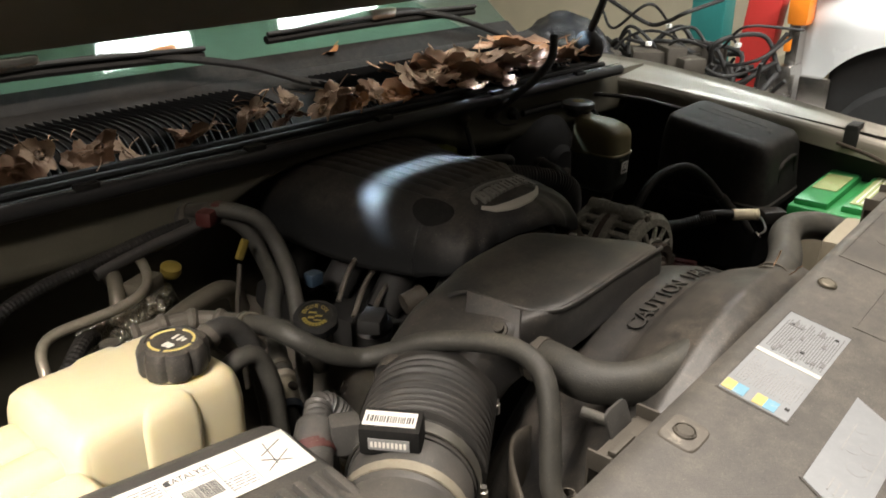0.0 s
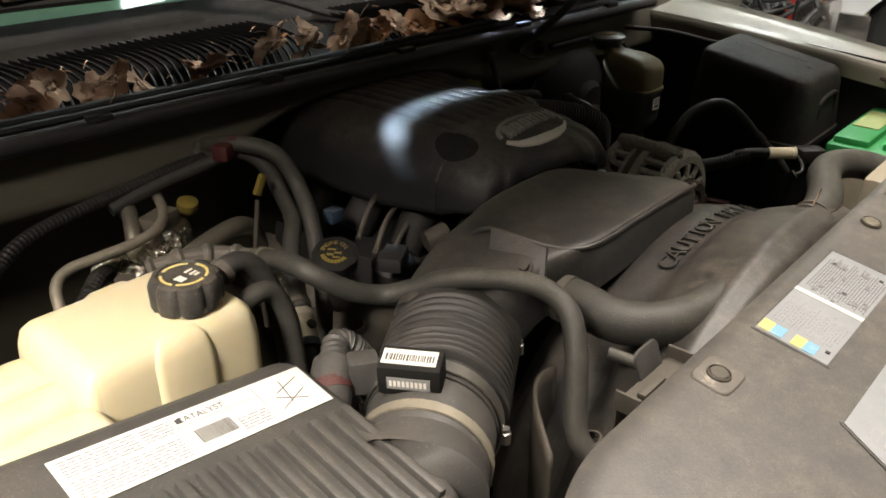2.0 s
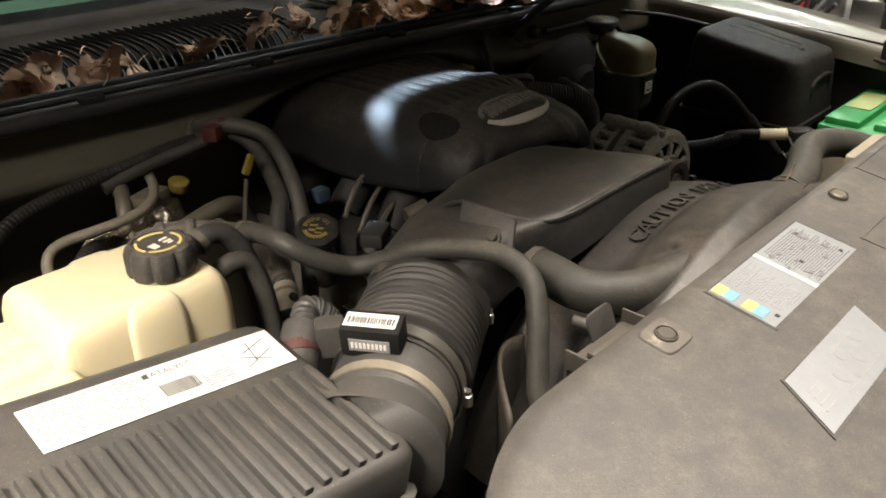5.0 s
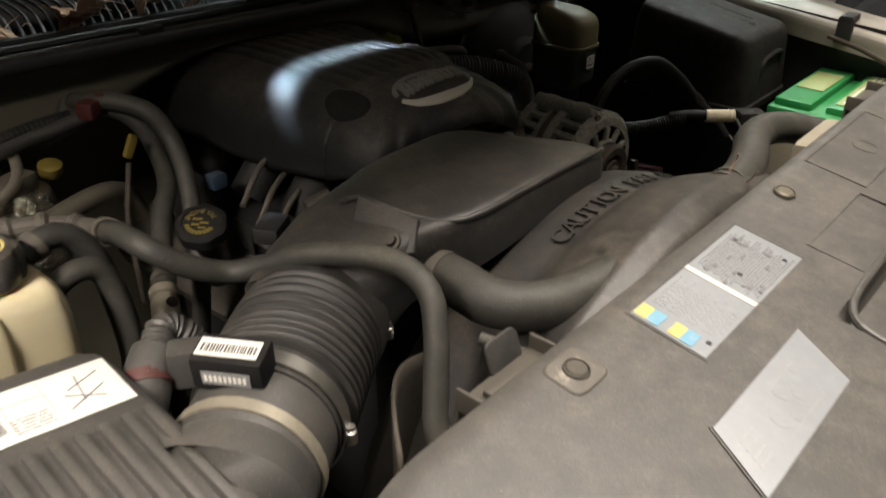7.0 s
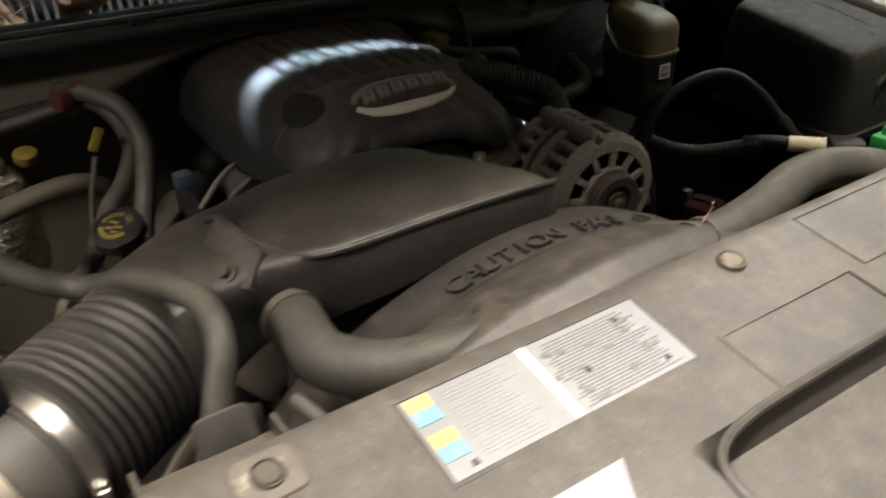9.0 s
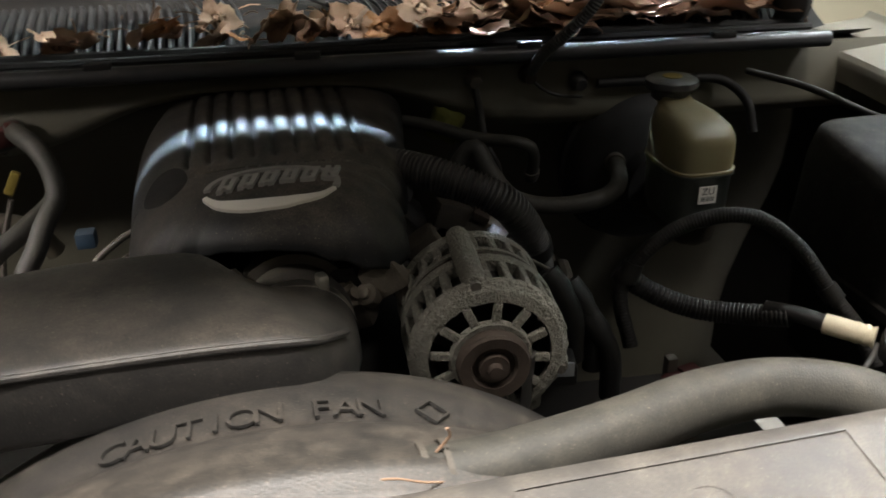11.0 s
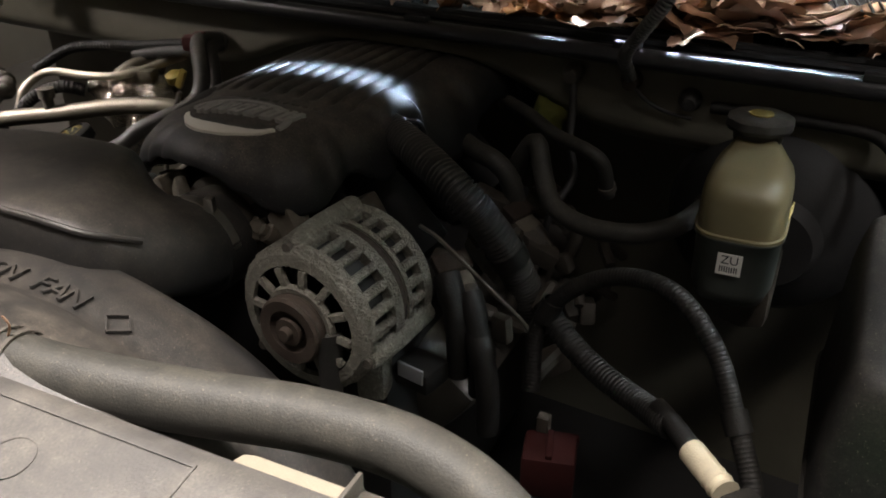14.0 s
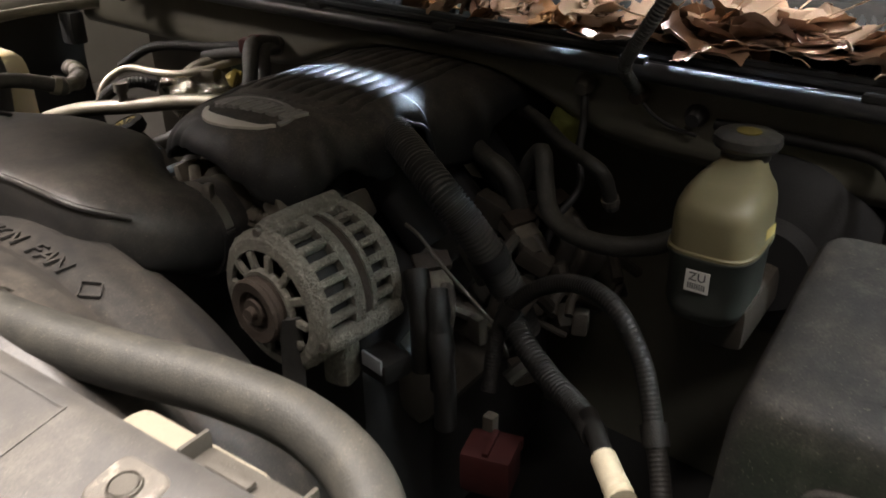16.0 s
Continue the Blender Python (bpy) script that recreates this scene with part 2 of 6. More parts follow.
def part(name, bm, material, parent=None, label="", smooth=40):
    """Links a bmesh, written in world places, as one mesh under its thing."""
    off = Vector((0, 0, 0))
    p = parent
    while p is not None:
        off += p.location
        p = p.parent
    bmesh.ops.recalc_face_normals(bm, faces=bm.faces)
    bmesh.ops.translate(bm, verts=bm.verts, vec=-off)
    me = bpy.data.meshes.new(name)
    bm.to_mesh(me)
    bm.free()
    me.materials.append(material)
    me.polygons.foreach_set("use_smooth", [True] * len(me.polygons))
    me.set_sharp_from_angle(angle=radians(smooth))
    ob = new(name, me)
    ob.parent = parent
    return tagged(ob, label)


def V(*a):
    return Vector(a)


def B():
    return bmesh.new()


def bx(bm, c, s, bevel=0.0, m=None, seg=2):
    t = (m if m is not None else Matrix()).copy()
    r = bmesh.ops.create_cube(bm, size=1, matrix=Matrix.Translation(c) @ t @ Matrix.Diagonal((*s, 1)))
    if bevel:
        es = list({e for v in r["verts"] for e in v.link_edges})
        bmesh.ops.bevel(bm, geom=es, offset=bevel, segments=seg, affect="EDGES", profile=0.6)
    return bm


def rotz(a):
    return Matrix.Rotation(radians(a), 4, "Z")


def basis(axis):
    return Vector(axis).to_track_quat("Z", "Y").to_matrix().to_4x4()


def lathe(bm, prof, o, axis=(0, 0, 1), seg=28, cap=True, wob=None):
    """Revolves (radius, height) pairs round an axis through o."""
    m = Matrix.Translation(o) @ basis(axis)
    rings = []
    for r, h in prof:
        rings.append([bm.verts.new(m @ Vector((r * (wob(k / seg, h) if wob else 1) * math.cos(6.28318 * k / seg),
                                                r * (wob(k / seg, h) if wob else 1) * math.sin(6.28318 * k / seg), h))) for k in range(seg)])
    skin(bm, rings, True, cap)
    return bm


def skin(bm, rings, closed=True, cap=True):
    n = len(rings[0])
    for a, b in zip(rings, rings[1:]):
        for k in range(n if closed else n - 1):
            bm.faces.new((a[k], a[(k + 1) % n], b[(k + 1) % n], b[k]))
    if cap and closed:
        bm.faces.new(rings[0])
        bm.faces.new(rings[-1][::-1])


def spline(pts, step=0.006):
    p = [Vector(q) for q in pts]
    p = [p[0] * 2 - p[1]] + p + [p[-1] * 2 - p[-2]]
    out = []
    for i in range(1, len(p) - 2):
        a, b, c, d = p[i - 1:i + 3]
        n = max(2, int((c - b).length / step))
        for k in range(n):
            t = k / n
            out.append(0.5 * (2 * b + (c - a) * t + (2 * a - 5 * b + 4 * c - d) * t * t + (3 * b - a - 3 * c + d) * t ** 3))
    out.append(p[-2])
    return out


def tube(bm, pts, r, seg=14, step=0.006, rad=None, cap=True, flat=1.0):
    """A tube along a smooth path. rad(s): a factor on the radius along its length in metres."""
    path = spline(pts, step)
    t0 = (path[1] - path[0]).normalized()
    u = t0.orthogonal().normalized()
    rings, s = [], 0.0
    for i, q in enumerate(path):
        a, b = path[max(0, i - 1)], path[min(len(path) - 1, i + 1)]
        t = (b - a).normalized()
        u = (u - t * u.dot(t)).normalized()
        v = t.cross(u)
        if i:
            s += (q - path[i - 1]).length
        f = r * (rad(s) if rad else 1)
        rings.append([bm.verts.new(q + (u * math.cos(6.28318 * k / seg) + v * math.sin(6.28318 * k / seg) * flat) * f) for k in range(seg)])
    skin(bm, rings, True, cap)
    return bm


def corrugated(pitch=0.0055, depth=0.12):
    return lambda s: 1 + depth * (1 if (s / pitch) % 1 < 0.5 else -1) * 0.5


def ring_clamp(bm, c, axis, r, w=0.012, t=0.0018):
    return lathe(bm, [(r, -w / 2), (r + t, -w / 2), (r + t, w / 2), (r, w / 2)], c, axis, 32, False)


def sup(theta, e):
    c, s = math.cos(theta), math.sin(theta)
    return math.copysign(abs(c) ** e, c), math.copysign(abs(s) ** e, s)


def rrect(c, u, v, w, h, n=28, e=0.45):
    """A ring of points on a rounded rectangle, half sizes w and h along u and v."""
    out = []
    for k in range(n):
        a, b = sup(6.28318 * k / n, e)
        out.append(Vector(c) + Vector(u) * a * w + Vector(v) * b * h)
    return out


def loft(bm, sections, cap=True):
    skin(bm, [[bm.verts.new(p) for p in s] for s in sections], True, cap)
    return bm


def grid(bm, nx, ny, f):
    vs = [[bm.verts.new(f(i / nx, j / ny)) for i in range(nx + 1)] for j in range(ny + 1)]
    for j in range(ny):
        for i in range(nx):
            bm.faces.new((vs[j][i], vs[j][i + 1], vs[j + 1][i + 1], vs[j + 1][i]))
    return vs


def lettering(words, size, m, material, parent, depth=0.0008, name="lettering", shear=0.0):
    c = bpy.data.curves.new(name, "FONT")
    c.body, c.size, c.extrude, c.align_x, c.align_y, c.shear = words, size, depth, "CENTER", "CENTER", shear
    tmp = new("tmp_text", c)
    me = bpy.data.meshes.new_from_object(tmp)
    bpy.data.objects.remove(tmp)
    bpy.data.curves.remove(c)
    off = Vector((0, 0, 0))
    p = parent
    while p is not None:
        off += p.location
        p = p.parent
    me.transform(Matrix.Translation(-off) @ m)
    me.materials.clear()
    me.materials.append(material)
    me.name = name
    ob = new(name, me)
    ob.parent = parent
    return ob


def frame_m(o, u, v):
    """A pose with x along u, y along v and its origin at o."""
    u = Vector(u).normalized()
    v = (Vector(v) - u * Vector(v).dot(u)).normalized()
    w = u.cross(v)
    m = Matrix((u, v, w)).transposed().to_4x4()
    m.translation = o
    return m


def plate(bm, m, x0, y0, x1, y1, t):
    """A thin sheet lying on the plane of m."""
    bmesh.ops.create_cube(bm, size=1, matrix=m @ Matrix.Translation(((x0 + x1) / 2, (y0 + y1) / 2, t / 2)) @ Matrix.Diagonal((x1 - x0, y1 - y0, t, 1)))
    return bm


# ---------------------------------------------------------------- workshop
def slab(name, c, s, material, label, category):
    ob = part(name, bx(B(), c, s, 0.01), material)
    return tagged(ob, label, category, "", "structure")


slab("floor", (0.5, 0.5, -0.05), (9.4, 9.4, 0.1), M_FLOOR, "oil-stained grey concrete workshop floor", "floor")
slab("wall_east", (5.1, 0.5, 1.6), (0.2, 9.4, 3.4), M_WALL, "cream painted workshop wall behind the white truck", "wall")
slab("wall_west", (-4.1, 0.5, 1.6), (0.2, 9.4, 3.4), M_BACK, "brown painted workshop wall", "wall")
slab("wall_north", (0.5, 5.1, 1.6), (9.0, 0.2, 3.4), M_WALL, "cream painted workshop wall behind the cab", "wall")
# nose wall and ceiling are unseen, added to close the room with little bounce
slab("wall_south", (0.5, -4.1, 1.6), (9.0, 0.2, 3.4), M_BACK, "unseen dark brown closing wall at the truck's nose", "wall")
slab("ceiling", (0.5, 0.5, 3.36), (9.4, 9.4, 0.1), M_BACK, "unseen plain dark brown ceiling", "ceiling")

M_TUBE = bpy.data.materials.new("lit_diffuser")
M_TUBE.use_nodes = True
_b = M_TUBE.node_tree.nodes["Principled BSDF"]
_b.inputs["Base Color"].default_value = (0.9, 0.9, 0.9, 1)
_b.inputs["Emission Color"].default_value, _b.inputs["Emission Strength"].default_value = (0.93, 1.0, 0.95, 1), 90.0


def ceiling_light(x, y, w=0.55, d=0.28):
    t = thing("ceiling_light", (x, y, 3.3), "white workshop ceiling light with a lit diffuser", "lamp", "ceiling lights")
    part("light_frame", bx(B(), (x, y, 3.275), (w + 0.06, d + 0.06, 0.05), 0.008), M_WPAINT, t)
    part("diffuser", bx(B(), (x, y, 3.245), (w, d, 0.012), 0.004), M_TUBE, t)


for lx, ly, lw, ld in ((0.83, 1.38, 0.42, 0.15), (1.82, 1.39, 0.62, 0.17), (2.75, 1.36, 0.62, 0.15)):
    ceiling_light(lx, ly, lw, ld)

# ---------------------------------------------------------------- the truck's body round the bay
truck = thing("pickup_truck", (0, 1.2, 0), "pewter pickup truck with raised hood over a dusty engine bay", "truck")


def lip_y(x):
    return 0.957 - 0.09 * x


def fire_low(x):
    """Lower edge of the painted panel under the cowl: it arches over the engine."""
    return 1.035 + 0.065 * math.exp(-((x - 0.0) / 0.24) ** 4)


def fire_f(u, v):
    x = -0.95 + 1.86 * u
    lo = fire_low(x)
    if v < 0.55:
        k = v / 0.55
        return Vector((x, lip_y(x) + 0.015 + 0.02 * (1 - k) ** 2, 1.122 - (1.122 - lo) * k))
    k = (v - 0.55) / 0.45
    return Vector((x, lip_y(x) + 0.015 + 0.15 * min(1, k * 2.2), lo - 0.006 - max(0, k - 0.45) * 1.1))


bm = B()
grid(bm, 78, 16, fire_f)
part("firewall", bm, M_PAINT, truck, "dusty green-grey painted firewall", 60)

bm = B()
tube(bm, [(x, lip_y(x) - 0.003, 1.133) for x in (-0.78, -0.5, -0.25, 0, 0.25, 0.5, 0.74)], 0.011, 12, 0.02)
part("weatherstrip", bm, M_SEAL, truck, "black rubber hood weatherstrip with a sheen")
for k, (dy, dz) in enumerate(((0.022, 0.006), (0.040, 0.012), (0.058, 0.016))):
    part("cowl_ridge", tube(B(), [(x, lip_y(x) + dy, 1.128 + dz) for x in (-0.78, -0.4, 0, 0.4, 0.74)], 0.006, 8, 0.03), M_DARK, truck)
bm = B()
grid(bm, 40, 2, lambda u, v: Vector((-0.78 + 1.52 * u, lip_y(-0.78 + 1.52 * u) - 0.012 + 0.09 * v, 1.126)))
part("cowl_ledge", bm, M_DARK, truck, "ribbed black plastic cowl ledge", 30)
for x in (-0.45, -0.2, 0.05, 0.33, 0.59):
    part("weatherstrip_clip", bx(B(), (x, lip_y(x) - 0.004, 1.146), (0.032, 0.014, 0.008), 0.002, rotz(-5)), M_DARK, truck)

# cowl trough, louvres and the foot of the windshield
bm = B()
grid(bm, 40, 10, lambda u, v: Vector((-0.85 + 1.7 * u, lip_y(-0.85 + 1.7 * u) + 0.06 + 0.25 * v, 1.128 - 0.022 * math.sin(3.14 * min(1, v * 1.6)) * (v < 0.625) + max(0, v - 0.35) * 0.05)))
part("cowl_panel", bm, M_COWL, truck, "black plastic cowl panel", 60)
bm = B()
for k in range(118):
    x = -0.80 + k * 0.0135
    y = lip_y(x) + 0.160
    if -0.02 < x < 0.10:
        continue
    tube(bm, [(x, y - 0.035, 1.124), (x + 0.004, y - 0.005, 1.150), (x + 0.001, y + 0.05, 1.162), (x - 0.008, y + 0.125, 1.164)], 0.0058, 6, 0.015, flat=0.35)
tagged(part("cowl_louvres", bm, M_LOUVRE, truck, "rows of fine black louvre fins", 20), kind="stuff")
bm = B()
grid(bm, 30, 6, lambda u, v: Vector((-0.85 + 1.7 * u, lip_y(-0.85 + 1.7 * u) + 0.288 + 0.045 * v, 1.154 + 0.022 * v + 0.006 * math.sin(3.14 * v))))
part("glass_frit", bm, M_COWL, truck, "speckled black band at the foot of the windshield", 60)
bm = B()
grid(bm, 24, 16, lambda u, v: Vector((-0.80 + 1.6 * u, lip_y(-0.80 + 1.6 * u) + 0.323 + 0.62 * v, 1.170 + 0.50 * v)))
frit = B()
grid(frit, 24, 3, lambda u, v: Vector((-0.80 + 1.6 * u, lip_y(-0.80 + 1.6 * u) + 0.320 + 0.035 * v, 1.1745 + 0.0282 * v)))
part("glass_frit", frit, M_COWL, truck, "dotted black border printed on the windshield", 60)
glass = part("windshield", bm, M_GLASS, truck, "green-tinted windshield")
glass.visible_shadow = False
bm = B()
grid(bm, 12, 4, lambda u, v: Vector((-0.78 + 1.56 * u, 1.30 + 0.70 * v, 1.10 + 0.02 * math.sin(3 * v))))
part("dashboard", bm, M_DASH, truck, "dark dashboard top behind the glass", 60)
bm = B()
bx(bm, (0, 2.3, 1.3), (1.7, 0.06, 0.9), 0.02)
part("cab_rear", bm, M_DASH, truck)
bm = B()
bx(bm, (0, 1.95, 1.72), (1.5, 0.75, 0.05), 0.02)
part("cab_roof", bm, M_PEWTER, truck)

# open hood: outer skin, frame and ribs on its underside
HR = Matrix.Translation((0, 1.0, 1.315)) @ Matrix.Rotation(radians(-47), 4, "X")


def hood_box(bm, x0, x1, y0, y1, z0, z1, bev=0.012):
    c = Vector(((x0 + x1) / 2, (y0 + y1) / 2, (z0 + z1) / 2))
    bx(bm, HR @ c, (x1 - x0, y1 - y0, z1 - z0), bev, HR.to_3x3().to_4x4())


bm = B()
hood_box(bm, -0.80, 0.80, -1.15, -0.01, 0.055, 0.075, 0.006)
part("hood_skin", bm, M_HOOD, truck, "raised hood seen from below")
bm = B()
hood_box(bm, -0.79, 0.79, -0.12, 0.0, 0.0, 0.054)
hood_box(bm, -0.79, 0.79, -1.13, -0.98, 0.005, 0.054)
for x in (-0.74, 0.74):
    hood_box(bm, x - 0.05, x + 0.05, -0.98, -0.12, 0.008, 0.054)
for x in (-0.25, 0.25):
    hood_box(bm, x - 0.045, x + 0.045, -0.98, -0.12, 0.016, 0.054)
part("hood_frame", bm, M_HOOD, truck, "pressed steel hood frame")

# hinges
for s in (-1, 1):
    bm = B()
    tube(bm, [(s * 0.735, 1.02, 1.10), (s * 0.735, 0.97, 1.20), (s * 0.735, 0.93, 1.30), (s * 0.735, 0.90, 1.42)], 0.014, 8, 0.03, flat=0.5)
    lathe(bm, [(0.0, -0.012), (0.036, -0.012), (0.038, -0.004), (0.030, 0.008), (0.016, 0.014), (0.0, 0.014)], (s * 0.735 - 0.01, 0.965, 1.175), (-1, 0, 0), 24, False)
    part("hood_hinge", bm, M_DARK, truck, "black hood hinge with a round pivot")


# fenders: rolled flange on top, skin outside, apron inside
def fender(s):
    def f(u, v):
        y = -0.35 + 1.40 * u
        z = 1.128 - 0.11 * max(0, (0.92 - y)) ** 1.35 - 0.10 * max(0, 0.1 - y) ** 2
        c = 0.825 + 0.16 * max(0, y - 0.40)
        prof = ((0.778, -0.060), (0.780, -0.030), (0.785, -0.022), (c - 0.008, -0.010), (c, 0.0), (c + 0.01, -0.004), (c + 0.06, -0.03), (c + 0.10, -0.10), (c + 0.115, -0.25), (c + 0.11, -0.5))
        k = v * (len(prof) - 1)
        i = min(len(prof) - 2, int(k))
        a, b = prof[i], prof[i + 1]
        w = k - i
        return Vector((s * (a[0] + (b[0] - a[0]) * w + (0.12 if s < 0 else 0)), y, z + a[1] + (b[1] - a[1]) * w))
    bm = B()
    grid(bm, 40, 27, f)
    part("fender", bm, M_PEWTER, truck, "pewter front fender with a rolled inner flange", 50)
    bm = B()
    grid(bm, 24, 8, lambda u, v: Vector((s * (0.792 + (0.12 if s < 0 else 0) + 0.02 * math.sin(v * 6) - 0.10 * max(0, v - 0.4)), -0.3 + 1.33 * u, 1.10 - 0.08 * max(0, 0.8 - (-0.3 + 1.33 * u)) - 0.55 * v)))
    part("inner_fender", bm, M_DARK, truck, "black inner fender apron", 60)


fender(-1)
fender(1)
for y in (0.40, 0.18):
    bm = B()
    bx(bm, (0.795, y, 1.075), (0.045, 0.022, 0.012), 0.003)
    bx(bm, (0.779, y, 1.056), (0.012, 0.026, 0.045), 0.003)
    part("fender_clip", bm, M_DARK, truck, "black plastic clip on the fender flange")
bm = B()
bx(bm, (0, 0.4, 0.45), (1.5, 1.5, 0.06), 0.01)
part("undertray", bm, M_DARK, truck)
bm = B()
bx(bm, (0, -0.17, 0.76), (1.5, 0.06, 0.5), 0.02)
part("grille", bm, M_DARK, truck)

# front wheels carry the truck on the floor
for s in (-1, 1):
    bm = B()
    lathe(bm, [(0.2, -0.11), (0.35, -0.11), (0.37, -0.08), (0.375, 0), (0.37, 0.08), (0.35, 0.11), (0.2, 0.11)], (s * 0.82, 0.42, 0.375), (1, 0, 0), 40, False)
    part("tyre", bm, M_TYRE, truck)

# ---------------------------------------------------------------- radiator cover
PS = 0.17


def pan_z(y):
    z = 1.083 + PS * (y - 0.22)
    if y < 0.03:
        z -= 1.2 * (0.03 - y) ** 2 * 2.2
    return z


def pan_rear(x):
    r = 0.237
    if x > 0.42:
        r -= 3.2 * (x - 0.42) ** 2
    if x < -0.49:
        r -= 3.0 * (x + 0.49) ** 2
    return r


cover = thing("radiator_cover", (0, 0.1, 1.05), "dusty grey plastic radiator cover with stickers across the nose", "cover panel")


def pan_f(u, v):
    x = -0.66 + 1.32 * u
    y1 = pan_rear(x)
    if v < 0.06:
        k = 1 - v / 0.06
        return Vector((x, y1 + 0.004 - 0.004 * k * k, pan_z(y1) - 0.004 - 0.024 * k))
    k = (v - 0.06) / 0.94
    y = y1 - (y1 + 0.16) * k
    z = pan_z(y)
    if k < 0.03:
        z -= 0.003 * (1 - k / 0.03)
    # pressed rectangle and hand grip
    if 0.090 < x < 0.290 and 0.161 < y < 0.227:
        e = min(x - 0.090, 0.290 - x, y - 0.161, 0.227 - y)
        z -= 0.0007 if e > 0.004 else 0.0007 * e / 0.004
    g = max(0, 1 - (abs(x + 0.02) / 0.135) ** 4) * max(0, 1 - (abs(y - 0.045) / 0.062) ** 4)
    z -= 0.024 * min(1, g * 7)
    z -= 0.0012 * math.sin(x * 9) * math.sin(y * 14)
    return Vector((x, y, z))


bm = B()
grid(bm, 260, 74, pan_f)
part("panel", bm, M_PANEL, cover, "scuffed grey moulded panel", 35)


def pan_m(x, y, lift=0.0):
    return frame_m((x, y, pan_z(y) + lift), (1, 0, 0), (0, 1, PS))


bm = B()
pm = pan_m(0.090, 0.161, -0.0003)
for a, b, c, d in ((0, 0, 0.2, 0.0016), (0, 0.0646, 0.2, 0.0662), (0, 0.0017, 0.0016, 0.0645), (0.1984, 0.0017, 0.2, 0.0645)):
    plate(bm, pm, a, b, c, d, 0.0008)
part("pressed_outline", bm, M_PANEL, cover, "raised outline of the pressed rectangle")
bm = B()
lathe(bm, [(0.0137, 0.0), (0.0143, 0.0), (0.0143, 0.0004), (0.0137, 0.0004)], pm @ Vector((0.10, 0.033, -0.0005)), pm.to_3x3() @ Vector((0, 0, 1)), 32, False)
part("moulding_ring", bm, M_PANEL, cover)
# no opening is cut here: a black plate stands in for the slot's shade
bm = B()
loft(bm, [rrect((-0.01, 0.050, pan_z(0.05) - 0.027 + dz), (1, 0, 0), (0, 1, PS), 0.085 * s, 0.022 * s) for dz, s in ((0, 1), (0.0015, 0.98))])
part("grip_slot_plate", bm, M_COWL, cover, "dark plate standing in for the grip's shaded slot")

bm = B()
rim_pts = []
for k in range(49):
    a = 6.28318 * k / 48
    cx, cy = math.copysign(abs(math.cos(a)) ** 0.4, math.cos(a)), math.copysign(abs(math.sin(a)) ** 0.4, math.sin(a))
    rim_pts.append((-0.02 + 0.136 * cx, 0.045 + 0.063 * cy, pan_z(0.045 + 0.063 * cy) + 0.0005))
part("grip_rim", tube(bm, rim_pts, 0.0035, 8, 0.008), M_PANEL, cover, "rounded lip round the hand grip")

bm = B()
pm = pan_m(0.0, 0.112, 0.0002)
for a, b, c, d in ((-0.070, 0.0495, 0.070, 0.0520), (-0.072, 0.0, -0.0695, 0.0520), (0.0695, 0.0, 0.072, 0.0520)):
    plate(bm, pm, a, b, c, d, 0.0012)
part("tongue_outline", bm, M_PANEL, cover, "raised outline above the hand grip")

# push fasteners with worn pads
for bxx, byy in ((-0.368, 0.212), (0.0, 0.212), (0.372, 0.206)):
    big = bxx != 0.0
    m = pan_m(bxx, byy, 0.0012)
    u, v = m.to_3x3() @ Vector((1, 0, 0)), m.to_3x3() @ Vector((0, 1, 0))
    w = m.to_3x3() @ Vector((0, 0, 1))
    c = m.translation
    pad = None
    if big:
        bm = B()
        loft(bm, [rrect(c + w * h, u, v, 0.0190 * s, 0.0160 * s, 28, 0.42) for h, s in ((-0.003, 1.10), (-0.0004, 1.05), (0.0005, 1.0), (0.0008, 0.93))])
        pad = part("pad", bm, M_PADS, cover, "worn pale fastener pad", 30)
    r = 0.0098 if big else 0.0105
    bm = B()
    lathe(bm, [(0.0, 0.0032), (r * 0.70, 0.0032), (r * 0.78, 0.0026), (r * 0.80, 0.0012), (r * 0.84, 0.0012), (r * 0.88, 0.0030), (r * 0.97, 0.0026), (r * 1.05, 0.0), (0, 0)], c, w, 26, False)
    part("push_pin", bm, M_GRIME if big else M_PIPE, cover, "round push pin", 35)


def sticker(x0, y0, x1, y1, skew, material, label, border=0.0028):
    m = pan_m(x0, y0, 0.0006)
    m = m @ Matrix(((1, skew, 0, 0), (0, 1, 0, 0), (0, 0, 1, 0), (0, 0, 0, 1)))
    w, h = x1 - x0, y1 - y0
    bm = B()
    for a, b, c, d in ((-border, -border, w + border, -border + 0.0018), (-border, h + border - 0.0018, w + border, h + border), (-border, -border, -border + 0.0018, h + border), (w + border - 0.0018, -border, w + border, h + border)):
        plate(bm, m, a, b, c, d, 0.0004)
    part("label_frame", bm, M_PANEL, cover, "moulded frame round a sticker")
    return part("sticker", plate(B(), m, 0, 0, w, h, 0.0006), material, cover, label), m, w, h


st, m, w, h = sticker(-0.285, 0.157, -0.098, 0.220, 0.02, M_SILVER, "silver information sticker with fine print and coloured blocks")
rnd = random.Random(4)
bm = B()
for k in range(22):
    y = h * (0.05 + 0.041 * k)
    a = w * rnd.uniform(0.52, 0.56)
    while a < w * rnd.uniform(0.86, 0.95):
        b = min(w * 0.95, a + w * rnd.uniform(0.01, 0.05))
        plate(bm, m, a, y, b, y + h * 0.018, 0.0010)
        a = b + w * 0.006
part("print_block", bm, M_GREYINK, st, "fine dense grey print")
bm = B()
